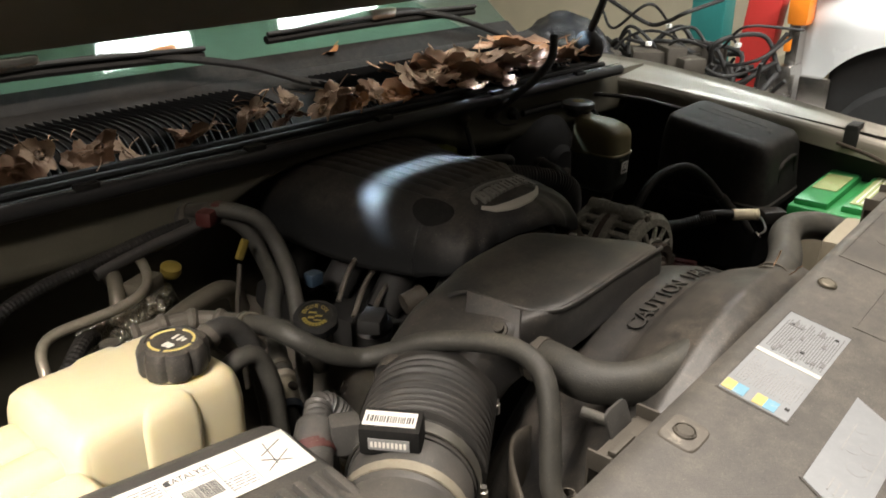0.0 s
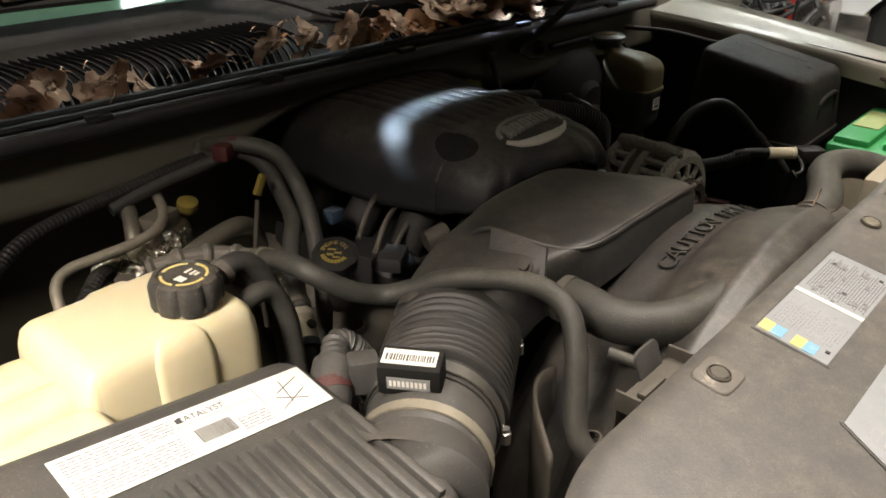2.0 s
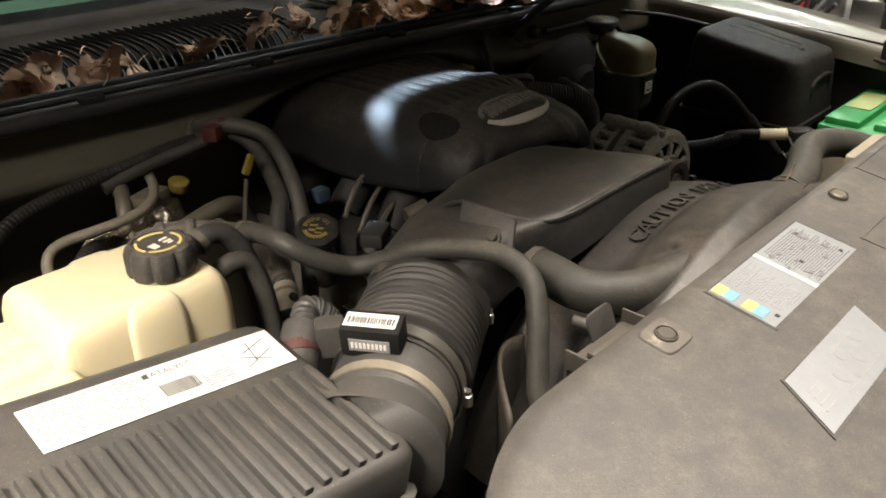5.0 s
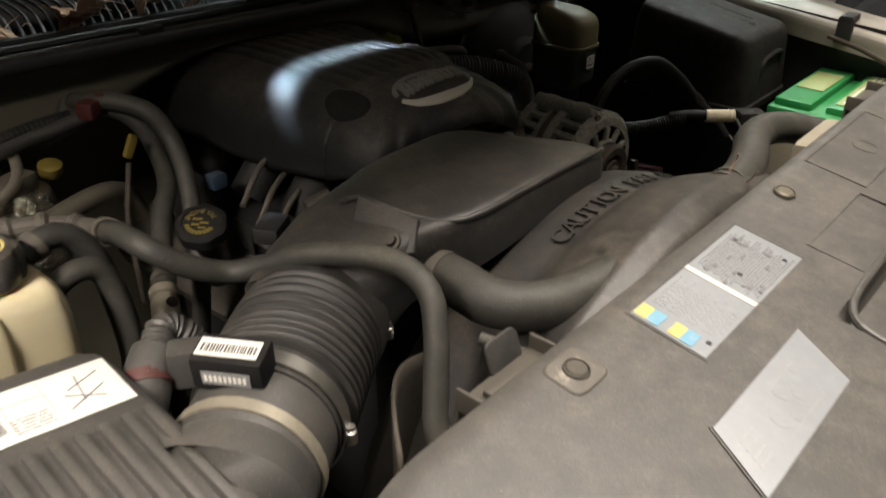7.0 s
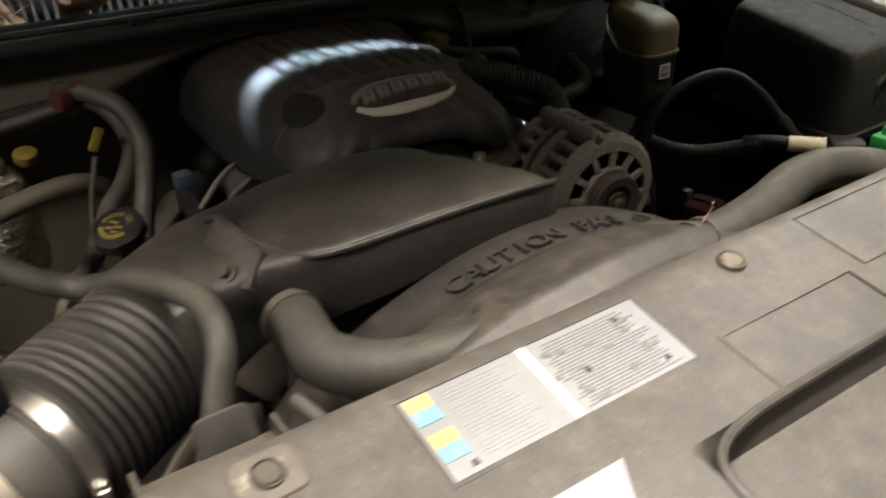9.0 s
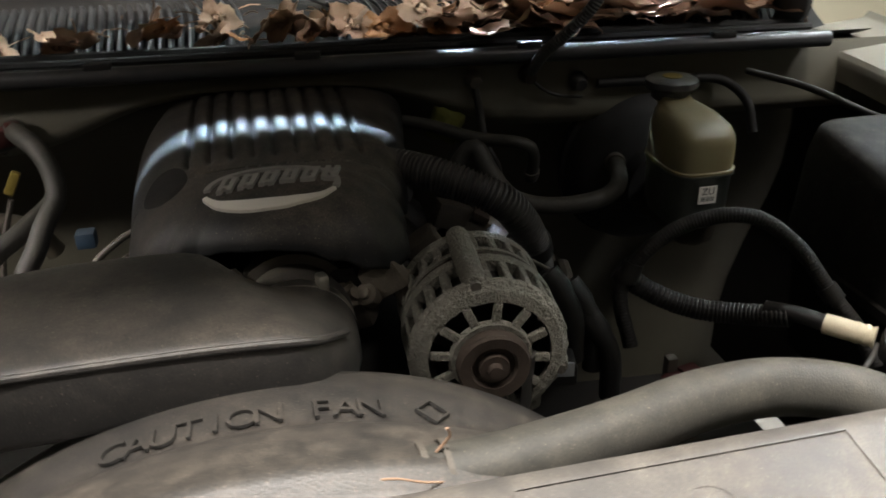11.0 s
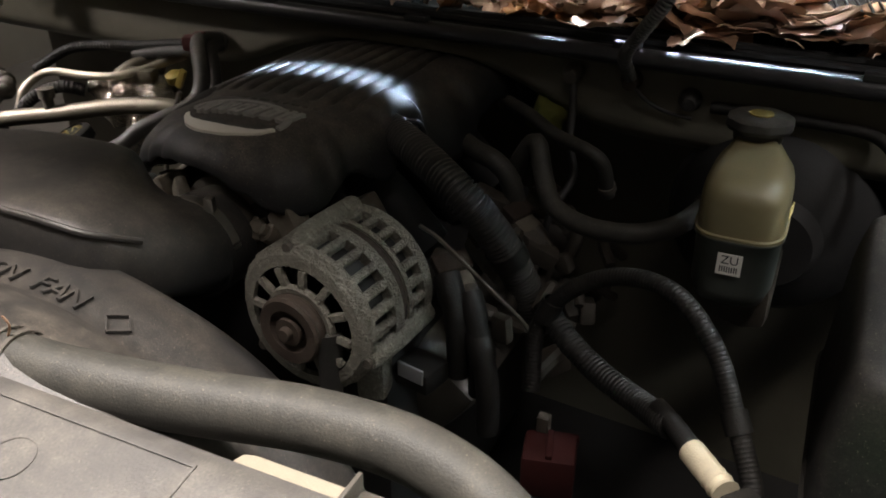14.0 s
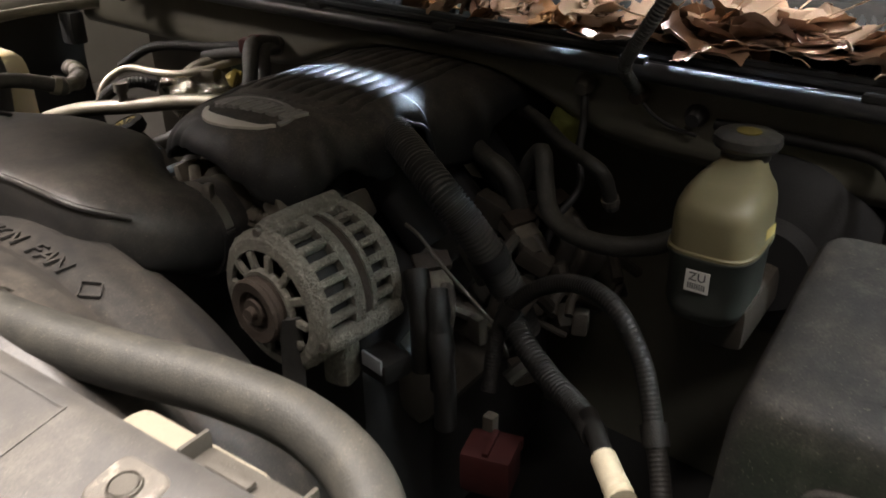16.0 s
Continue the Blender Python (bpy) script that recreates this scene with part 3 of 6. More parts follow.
for k in range(20):
    y = h * (0.06 + 0.045 * k)
    a = w * (0.14 + 0.05 * (k % 5 == 0))
    while a < w * rnd.uniform(0.30, 0.44):
        b = min(w * 0.45, a + w * rnd.uniform(0.008, 0.03))
        plate(bm, m, a, y, b, y + h * 0.016, 0.0010)
        a = b + w * 0.008
part("print_block", bm, M_PALEINK, st, "fine pale grey print")
bm = B()
plate(bm, m, w * 0.46, 0, w * 0.495, h, 0.0012)
part("white_band", bm, M_WHITE, st, "white band across the sticker")
for mm, r in ((M_YELLOW, ((0.012, 0.82, 0.10, 0.985), (0.012, 0.37, 0.10, 0.53))), (M_BLUE, ((0.012, 0.65, 0.10, 0.82), (0.012, 0.20, 0.10, 0.37)))):
    for a, b, c, d in r:
        part("colour_block", plate(B(), m, w * a, h * b, w * c, h * d, 0.0012), mm, st, "printed colour block")
for a, b in ((0.90, 0.12), (0.86, 0.80), (0.08, 0.06), (0.62, 0.4)):
    part("scuff", plate(B(), m, w * a, h * b, w * (a + 0.018), h * (b + 0.06), 0.0015), M_INK, st, "dark scuff")
for k in range(22):
    a, b = rnd.uniform(0.5, 0.93), rnd.uniform(0.05, 0.9)
    ww = rnd.uniform(0.01, 0.05)
    part("smudge", plate(B(), m, w * a, h * b, w * min(0.97, a + ww), h * (b + 0.05), 0.0013), M_GREYINK, st)

st, m, w, h = sticker(-0.370, 0.075, -0.223, 0.124, 0.55, M_SILVER, "pale belt routing sticker with a faint line drawing")
bm = B()
for cx, cy, r in ((0.06, 0.020, 0.008), (0.078, 0.030, 0.006), (0.095, 0.020, 0.007), (0.075, 0.014, 0.005), (0.110, 0.033, 0.006)):
    mm = m @ Matrix.Translation((cx, cy, 0.0))
    lathe(bm, [(r, 0), (r + 0.0004, 0), (r + 0.0004, 0.0008), (r, 0.0008)], mm.translation, mm.to_3x3() @ Vector((0, 0, 1)), 20, False)
plate(bm, m, 0.05, 0.0085, 0.115, 0.0095, 0.0010)
plate(bm, m, 0.066, 0.037, 0.112, 0.038, 0.0010)
for k in range(4):
    plate(bm, m, 0.012, 0.012 + k * 0.006, 0.03, 0.0135 + k * 0.006, 0.0010)
part("routing_drawing", bm, M_PALEINK, st, "faint belt drawing")

# steel bracket tabs along the cover's rear edge
for x, s in ((0.405, 1), (-0.385, -1)):
    t = thing("latch_bracket", (x, 0.26, 1.06), "bent grey steel bracket with two tabs at the cover's edge", "bracket", "brackets")
    bm = B()
    bx(bm, (x, 0.252, 1.062), (0.085, 0.026, 0.003), 0.001)
    for dx in (-0.042, 0.042):
        bx(bm, (x + dx, 0.256, 1.066), (0.003, 0.022, 0.018), 0.001)
    bx(bm, (x, 0.266, 1.048), (0.085, 0.003, 0.028), 0.001)
    part("bracket", bm, M_GRIME, t)
    if x < 0:
        bm = B()
        c = V(x - s * 0.014, 0.270, 1.071)
        loft(bm, [rrect(c + V(0, dy, 0), (1, 0, 0), (0, 0.35, 0.94), 0.018 * f, 0.014 * f, 28, 0.4) for dy, f in ((-0.0015, 0.94), (-0.001, 1.0), (0.001, 1.0), (0.0015, 0.94))])
        part("upright_plate", bm, M_BOX, t, "upright rounded steel plate")
    part("foam_strip", bx(B(), (x - 0.01, 0.253, 1.0665), (0.034, 0.008, 0.005), 0.002), M_GRIME, t, "tan foam strip")

# ---------------------------------------------------------------- radiator and shroud
rad = thing("radiator", (0, 0.23, 0.55), "dusty radiator with pale end tanks under the cover", "radiator")
part("core", bx(B(), (0, 0.20, 0.76), (0.80, 0.05, 0.48), 0.004), M_GRIME, rad)
for x, z in ((-0.42, 0.80), (0.325, 0.88)):
    part("end_tank", bx(B(), (x, 0.268, z), (0.13, 0.05, 0.31), 0.012), M_CREAM, rad, "pale dusty plastic tank")

shroud = thing("fan_shroud", (0, 0.36, 0.6), "black moulded fan shroud with a raised fan warning", "fan shroud")
SR, SZ = 0.362, 0.682


def shroud_f(u, v):
    a = radians(158 - 136 * u)
    prof = ((0.500, -0.105), (0.470, -0.050), (0.445, -0.034), (0.432, -0.008), (0.400, 0.0), (0.360, 0.0), (0.345, 0.010), (0.310, 0.022), (0.285, 0.030), (0.262, 0.018), (0.245, 0.0))
    k = v * (len(prof) - 1)
    i = min(len(prof) - 2, int(k))
    w = k - i
    y = prof[i][0] + (prof[i + 1][0] - prof[i][0]) * w
    r = SR + prof[i][1] + (prof[i + 1][1] - prof[i][1]) * w
    flat = max(0.0, (0.36 - y) / 0.115)
    x, z = r * math.cos(a), SZ + r * math.sin(a)
    z = z + (min(1.062, SZ + r) - z) * 0.35 * flat * (abs(x) < 0.3)
    return Vector((x - 0.04, y, z))


bm = B()
grid(bm, 72, 40, shroud_f)
part("shell", bm, M_SHELL, shroud, "dusty curved shroud top", 50)


def arc_word(words, a0, da, size):
    for k, ch in enumerate(words):
        if ch == " ":
            continue
        a = radians(a0 - da * k)
        o = Vector((SR * math.cos(a) - 0.04, 0.372, SZ + (SR + 0.0012) * math.sin(a) + 0.001))
        lettering(ch, size, frame_m(o, (math.sin(a), 0.0, -math.cos(a)), (0, 1, -0.05)), M_SHELL, shroud, 0.0012, "raised_letter")


arc_word("CAUTION FAN", 105.5, 2.75, 0.029)
bm = B()
a = radians(71.0)
o = Vector((SR * math.cos(a) - 0.04, 0.372, SZ + SR * math.sin(a) + 0.001))
m = frame_m(o, (math.sin(a), 0, -math.cos(a)), (0, 1, 0))
for q in range(4):
    mm = m @ rotz(90 * q + 45)
    plate(bm, mm, 0.008, -0.009, 0.0095, 0.009, 0.003)
part("raised_mark", bm, M_SHELL, shroud)
# fan behind it
bm = B()
for k in range(9):
    a = 6.28318 * k / 9
    m = Matrix.Translation((0, 0.44, 0.72)) @ Matrix.Rotation(a, 4, "Y") @ Matrix.Translation((0.15, 0, 0)) @ Matrix.Rotation(radians(32), 4, "X")
    bx(bm, m.translation, (0.19, 0.006, 0.075), 0.002, m.to_3x3().to_4x4())
lathe(bm, [(0.0, -0.04), (0.06, -0.04), (0.075, -0.01), (0.075, 0.03), (0.0, 0.04)], (0, 0.44, 0.72), (0, 1, 0), 28)
fan = part("cooling_fan", bm, M_DARK)
tagged(fan, "black cooling fan behind the shroud", "fan")


# ---------------------------------------------------------------- engine
engine = thing("engine_block", (0, 0.8, 0.5), "grimy cast engine block with cylinder heads and intake", "engine")
part("block", bx(B(), (0, 0.80, 0.72), (0.40, 0.44, 0.40), 0.03), M_DARK, engine)
for s in (-1, 1):
    bm = B()
    m = Matrix.Rotation(radians(s * 38), 4, "Y")
    bx(bm, (s * 0.205, 0.85, 0.82), (0.11, 0.42, 0.08), 0.02, m)
    for k in range(5):
        lathe(bm, [(0.009, 0), (0.009, 0.012), (0, 0.012)], (s * 0.245, 0.67 + 0.09 * k, 0.84), (s * 0.6, 0, 0.8), 10, False)
    part("valve_cover", bm, M_GRIME, engine, "oily valve cover")
for k in range(4):
    for s in (-1, 1):
        part("intake_runner", tube(B(), [(s * 0.03, 0.66 + 0.1 * k, 1.0), (s * 0.09, 0.66 + 0.1 * k, 1.0), (s * 0.16, 0.66 + 0.1 * k, 0.93)], 0.026, 10, 0.02), M_DARK, engine)
part("intake_manifold", bx(B(), (0, 0.82, 0.99), (0.12, 0.44, 0.08), 0.02), M_DARK, engine)
bm = B()
lathe(bm, [(0.044, 0.0), (0.050, 0.0), (0.050, 0.012), (0.046, 0.014), (0.046, 0.05), (0.055, 0.052), (0.055, 0.07), (0.0, 0.07)], (-0.005, 0.555, 0.990), (0, 1, 0.05), 28, False)
part("throttle_body", bm, M_GRIME, engine, "dusty cast throttle body")
rnd = random.Random(9)
for k in range(40):
    bm = B()
    x, y = rnd.uniform(-0.13, 0.14), rnd.uniform(0.60, 0.67)
    bx(bm, (x, y, rnd.uniform(0.95, 1.018)), (rnd.uniform(0.01, 0.035), rnd.uniform(0.01, 0.04), rnd.uniform(0.01, 0.035)), 0.006, rotz(rnd.uniform(0, 90)) @ Matrix.Rotation(rnd.uniform(-0.7, 0.7), 4, "X"))
    if k % 3 == 0:
        part("bolt_boss", lathe(B(), [(0.008, -0.01), (0.011, -0.006), (0.011, 0.008), (0.006, 0.009), (0.006, 0.014), (0, 0.014)], (x + 0.01, y - 0.01, 1.0), (rnd.uniform(-0.6, 0.6), -0.5, 0.6), 12), M_CAST, engine)
    part("casting", bm, M_CAST if k % 3 else M_OILYSHADE, engine)

# ---------------------------------------------------------------- engine cover
ecover = thing("engine_cover", (0, 0.8, 1.05), "matt black plastic engine cover with ribs and a nickel crescent", "engine cover")
Y1, CX = 1.100, -0.005


def ec_top(y):
    t = (y - 0.578)
    z = 1.064 + 0.042 * min(1, t / 0.16) ** 0.6
    return z - 0.20 * max(0, y - 0.93) ** 1.2


def ramp_of(y, table):
    """Straight steps through pairs of (y, value)."""
    for (ya, va), (yb, vb) in zip(table, table[1:]):
        if y <= yb:
            k = max(0.0, (y - ya) / (yb - ya))
            return va + (vb - va) * (k * k * (3 - 2 * k))
    return table[-1][1]


def ec_half(y, side=-1):
    if side > 0:
        return ramp_of(y, ((0.700, 0.126), (0.735, 0.136), (0.765, 0.120), (0.80, 0.140), (0.86, 0.160), (1.00, 0.174), (1.11, 0.168)))
    return 0.152 + 0.010 * math.sin((y - 0.7) * 9)


def ec_hem(side, y):
    if side > 0:
        return ramp_of(y, ((0.700, 1.032), (0.718, 1.022), (0.732, 1.024), (0.742, 1.060), (0.765, 1.078), (0.792, 1.066), (0.806, 1.012), (0.82, 1.006), (0.885, 1.004), (0.905, 1.040), (0.950, 1.054), (1.000, 1.040), (1.03, 1.010), (1.08, 1.004)))
    return 0.990 + 0.012 * min(1, max(0, (0.80 - y) / 0.10))


# nose of the shell: reach and hem height by bearing round (CX, YN), with cut-outs over the throttle and the alternator
YN = 0.70
NOSE_R = ((180, 0.152), (198, 0.155), (207, 0.155), (218, 0.137), (230, 0.122), (245, 0.117), (270, 0.117), (292, 0.128), (308, 0.145), (320, 0.146), (334, 0.130), (346, 0.118), (360, 0.126))
NOSE_Z = ((180, 1.002), (196, 1.014), (206, 1.020), (216, 1.040), (228, 1.054), (245, 1.061), (262, 1.063), (277, 1.059), (290, 1.047), (302, 1.033), (314, 1.026), (326, 1.029), (340, 1.044), (350, 1.044), (360, 1.032))


def ec_z(x, y):
    """Height of the shell over the plan, and whether the point lies on it."""
    dx, dy = x - CX, y - YN
    if dy >= 0:
        side = 1 if dx > 0 else -1
        r = abs(dx) / ec_half(y, side)
        zh, p, q = ec_hem(side, y), 3.2, 0.33
    else:
        a = math.degrees(math.atan2(dy, dx)) % 360
        r = math.hypot(dx, dy) / ramp_of(a, NOSE_R)
        zh = ramp_of(a, NOSE_Z)
        w = min(1.0, -dy / 0.06)
        p, q = 3.2 - 0.3 * w, 0.33 + 0.15 * w
    r = min(r, 1.0)
    zt = ec_top(max(y, YN))
    z = zh + (zt - zh) * max(0.0, 1 - r ** p) ** q
    if 0.715 < y < 1.03 and abs(dx) < 0.098:
        g = ((dx + 0.098) / 0.0218) % 1
        z -= 0.0060 * math.exp(-((g - 0.5) / 0.15) ** 2) * min(1, (y - 0.715) / 0.015, (1.03 - y) / 0.02)
    return z


def ec_f(u, v):
    y = YN + (Y1 - YN) * v
    c = -math.cos(math.pi * u)
    side = 1 if c > 0 else -1
    x = CX + ec_half(y, side) * c
    return Vector((x, y, ec_z(x, y)))


bm = B()
grid(bm, 190, 96, ec_f)
rows = []
for j in range(41):
    k = math.sin(1.5708 * j / 40)
    row = []
    for i in range(181):
        a = 180 + i
        r = max(0.0005, k) * ramp_of(a, NOSE_R)
        x, y = CX + r * math.cos(radians(a)), min(YN - 0.00001, YN + r * math.sin(radians(a)))
        row.append(bm.verts.new((x, y, ec_z(x, y))))
    rows.append(row)
skin(bm, rows, False, False)
bmesh.ops.remove_doubles(bm, verts=bm.verts, dist=0.0006)
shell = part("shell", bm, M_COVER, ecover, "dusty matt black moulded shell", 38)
sol = shell.modifiers.new("thickness", "SOLIDIFY")
sol.thickness, sol.offset = 0.004, -1
# rolled lip round the cut-out for the loom
lip = [(CX + ec_half(y, 1) + 0.001, y, ec_hem(1, y)) for y in (0.738, 0.744, 0.752, 0.765, 0.780, 0.790, 0.798, 0.805)]
part("cutout_lip", tube(B(), lip, 0.0035, 8, 0.004), M_COVER, ecover, "rounded lip of the loom cut-out")


def ec_point(x, y, lift):
    return Vector((x, y, ec_z(x, y) + lift))


# matt dark round patch laid on the passenger flank
bm = B()
rings = [[bm.verts.new(ec_point(-0.114 + 0.022 * f * math.cos(k * 0.19635), 0.700 + 0.033 * f * math.sin(k * 0.19635), 0.0012 * (1 - f ** 6) + 0.0002)) for k in range(32)] for f in (0.15, 0.4, 0.65, 0.85, 1.0)]
skin(bm, rings, True, False)
bm.faces.new(rings[0])
part("round_patch", bm, M_COWL, ecover, "matt dark round patch", 60)

# crescent, oval rim and slanted emblem bars lying on the shell
def on_shell(name, outline, material, label, lift=0.003, n=40):
    """A raised strip between two curves over the shell: outline(t) gives inner and outer plan points."""
    bm = B()
    a = [outline(k / n) for k in range(n + 1)]
    rings = []
    for p, q in a:
        rings.append([bm.verts.new(ec_point(*p, -0.001)), bm.verts.new(ec_point(*p, lift)), bm.verts.new(ec_point(*q, lift)), bm.verts.new(ec_point(*q, -0.001))])
    skin(bm, rings, True, True)
    return part(name, bm, material, ecover, label, 40)


EX, EY = -0.012, 0.652


def crescent(t):
    a = radians(192 + 140 * t)
    wd = 0.0175 * math.sin(math.pi * min(1, 0.12 + t * 0.86)) ** 0.8 * (1 - 0.35 * t)
    return ((EX + 0.062 * math.cos(a), EY + (0.036 - wd * 0.5) * math.sin(a) + 0.002), (EX + 0.066 * math.cos(a), EY + (0.036 + wd * 0.5) * math.sin(a) + 0.002))


def rim(t):
    a = radians(-18 + 190 * t)
    return ((EX + 0.058 * math.cos(a), EY + 0.032 * math.sin(a)), (EX + 0.064 * math.cos(a), EY + 0.037 * math.sin(a)))


on_shell("crescent", crescent, M_SWOOSH, "satin nickel crescent", 0.003)
on_shell("oval_rim", rim, M_LOGO, "worn raised oval rim", 0.003)
for k in range(6):
    x = EX - 0.052 + 0.0195 * k
    for dx, y0, y1, sl in ((0.0, -0.004, 0.021, 0.008), (0.009, -0.004, 0.021, 0.008)):
        on_shell("emblem_bar", lambda t, x=x, dx=dx, y0=y0, y1=y1, sl=sl: ((x + dx + sl * t, EY + y0 + (y1 - y0) * t + 0.0012 * k), (x + dx + 0.005 + sl * t, EY + y0 + (y1 - y0) * t + 0.0012 * k)), M_LOGO, "", 0.004, 6)
    for yy in (0.000, 0.017):
        on_shell("emblem_bar", lambda t, x=x, yy=yy: ((x + 0.002 + 0.012 * t + 0.3 * yy, EY + yy), (x + 0.002 + 0.012 * t + 0.3 * yy, EY + yy + 0.0045)), M_LOGO, "", 0.0038, 4)

# ---------------------------------------------------------------- intake
duct = thing("intake_duct", (-0.2, 0.48, 1.0), "dusty black moulded air intake duct with a bolted flap", "air duct")
sec = []
for c, u, v, w, h, e in (
    ((-0.385, 0.478, 0.985), (0.53, -0.85, 0), (0.25, 0.17, 0.95), 0.058, 0.054, 0.8),
    ((-0.358, 0.488, 1.005), (0.56, -0.83, 0), (-0.45, -0.10, 0.86), 0.060, 0.050, 0.6),
    ((-0.328, 0.490, 1.024), (0.48, -0.88, 0), (-0.42, -0.10, 0.90), 0.063, 0.043, 0.42),
    ((-0.292, 0.490, 1.039), (0.35, -0.93, 0), (-0.26, 0, 0.96), 0.067, 0.038, 0.34),
):
    sec.append(rrect(c, Vector(u).normalized(), Vector(v).normalized(), w, h, 36, e))
for x, y0, y1, zb, zt, e in (
    (-0.252, 0.416, 0.563, 1.010, 1.0815, 0.30), (-0.225, 0.409, 0.570, 1.012, 1.083, 0.28), (-0.180, 0.407, 0.573, 1.016, 1.084, 0.26), (-0.135, 0.407, 0.572, 1.020, 1.0845, 0.26),
):
    sec.append(rrect((x, (y0 + y1) / 2, (zb + zt) / 2), (0, -1, 0), (0, 0, 1), (y1 - y0) / 2, (zt - zb) / 2, 36, e))
# the driver's end swings round and down into the throttle
for a, b, zb, zt, e in (
    ((-0.085, 0.407), (-0.112, 0.574), 1.018, 1.084, 0.28), ((-0.040, 0.407), (-0.094, 0.575), 1.014, 1.083, 0.31), ((-0.010, 0.408), (-0.084, 0.575), 1.008, 1.0815, 0.36), ((0.006, 0.414), (-0.078, 0.575), 1.002, 1.077, 0.42),
    ((0.022, 0.432), (-0.072, 0.574), 0.990, 1.068, 0.52), ((0.037, 0.462), (-0.064, 0.573), 0.972, 1.057, 0.68), ((0.045, 0.500), (-0.058, 0.573), 0.955, 1.047, 0.84), ((0.047, 0.536), (-0.056, 0.573), 0.944, 1.042, 0.95), ((0.047, 0.574), (-0.055, 0.574), 0.938, 1.040, 1.0),
):
    a, b = V(*a, 0), V(*b, 0)
    sec.append(rrect((a + b) / 2 + V(0, 0, (zb + zt) / 2), (a - b).normalized(), (0, 0, 1), (a - b).length / 2, (zt - zb) / 2, 36, e))
part("duct_body", loft(B(), sec), M_SHELL, duct, "dusty moulded duct", 50)
part("elbow", tube(B(), [(-0.004, 0.545, 0.989), (-0.004, 0.558, 0.989), (-0.004, 0.570, 0.989), (-0.004, 0.584, 0.989)], 0.0525, 36, 0.004), M_SHELL, duct, "round collar at the throttle")
FC = [V(-0.283, 0.505, 1.0865), V(-0.270, 0.441, 1.0775), V(-0.290, 0.428, 1.056), V(-0.326, 0.478, 1.046)]
fm = frame_m((-0.297, 0.449, 1.0625), FC[1] - FC[2], FC[0] - FC[1])
fn = (FC[1] - FC[2]).cross(FC[0] - FC[1]).normalized()
bm = B()
loft(bm, [[p - fn * 0.006 for p in FC], [p + fn * 0.0055 for p in FC], [p + fn * 0.0068 + (sum(FC, V(0, 0, 0)) / 4 - p) * 0.04 for p in FC]])
part("flap", bm, M_SHELL, duct, "flat mounting flap", 20)
bm = B()
tube(bm, [(-0.290, 0.525, 1.078), (-0.284, 0.507, 1.087), (-0.278, 0.470, 1.084), (-0.262, 0.440, 1.077), (-0.245, 0.419, 1.0765), (-0.215, 0.4105, 1.0775), (-0.15, 0.4095, 1.0785), (-0.08, 0.4095, 1.0785), (-0.040, 0.4095, 1.0775), (-0.012, 0.411, 1.0750), (0.005, 0.417, 1.0700), (0.018, 0.432, 1.0620), (0.030, 0.455, 1.050)], 0.0030, 8, 0.01)
part("rim_bead", bm, M_SHELL, duct, "rounded bead along the duct's edge")
bm = B()
lathe(bm, [(0.0, 0.011), (0.005, 0.011), (0.0055, 0.006), (0.0085, 0.0055), (0.009, 0.003), (0, 0.003)], fm.translation + fn * 0.004, fn, 12, False)
part("bolt", bm, M_OILYSHADE, duct, "small bolt")
bm = B()
ring_clamp(bm, (-0.005, 0.557, 0.990), (0, 1, 0), 0.0515, 0.011)
bx(bm, (0.020, 0.556, 1.038), (0.010, 0.012, 0.022), 0.003, rotz(20))
part("hose_clamp", bm, M_STEEL, duct, "bright worm clamp")

AX = Vector((0.85, 0.53, 0.02)).normalized()
C0 = Vector((-0.497, 0.402, 0.992))
hose = thing("intake_bellows", C0, "ribbed black rubber intake bellows between meter and duct", "air hose")


def bel(s):
    if s < 0.028:
        return 0.93
    if s > 0.116:
        return 1.03 if s < 0.150 else 0.94
    g = ((s - 0.028) / 0.0098) % 1
    return 1.035 - 0.12 * math.exp(-((g - 0.5) / 0.17) ** 2)


part("bellows", tube(B(), [C0 + AX * 0.018, C0 + AX * 0.06, C0 + AX * 0.11 + V(0, 0, 0.003), C0 + AX * 0.150 + V(0, 0, 0.0), C0 + AX * 0.19 + V(0, 0, -0.008)], 0.0645, 40, 0.0016, bel), M_RUBBER, hose, "ribbed rubber", 50)
for d, w in ((0.030, 0.014), (0.168, 0.012)):
    bm = B()
    ring_clamp(bm, C0 + AX * d, AX, 0.0612, w)
    cl = part("clamp_band", bm, M_STEEL, hose, "steel hose clamp")
    bm = B()
    side = AX.cross(V(0, 0, 1)).normalized()
    p = C0 + AX * d + side * 0.0645 + V(0, 0, -0.010)
    lathe(bm, [(0.0050, -0.006), (0.0050, 0.005), (0.0036, 0.006), (0.0036, 0.010), (0, 0.010)], p, V(0, 0, 1), 10)
    part("clamp_screw", bm, M_STEEL, cl, "hexagon clamp screw")

maf = thing("air_flow_meter", C0, "black air flow meter with barcode sticker and metal band", "sensor")
bm = B()
lathe(bm, [(0.056, -0.035), (0.058, -0.03), (0.058, 0.022), (0.054, 0.024)], C0, AX, 36, False)
part("meter_tube", bm, M_BOX, maf)
bm = B()
ring_clamp(bm, C0 + AX * -0.022, AX, 0.0585, 0.011)
part("metal_band", bm, M_BAND, maf, "tarnished clamp band")
um = frame_m(C0 + AX * 0.012 + V(-0.010, 0.010, 0.066), AX.cross(V(0, 0, 1)), AX + V(0, 0, 0.1))
bm = B()
bx(bm, um.translation, (0.054, 0.030, 0.030), 0.004, um.to_3x3().to_4x4())
head = part("sensor_head", bm, M_COWL, maf)
bx0 = um @ Matrix.Translation((0, 0, 0.0152))
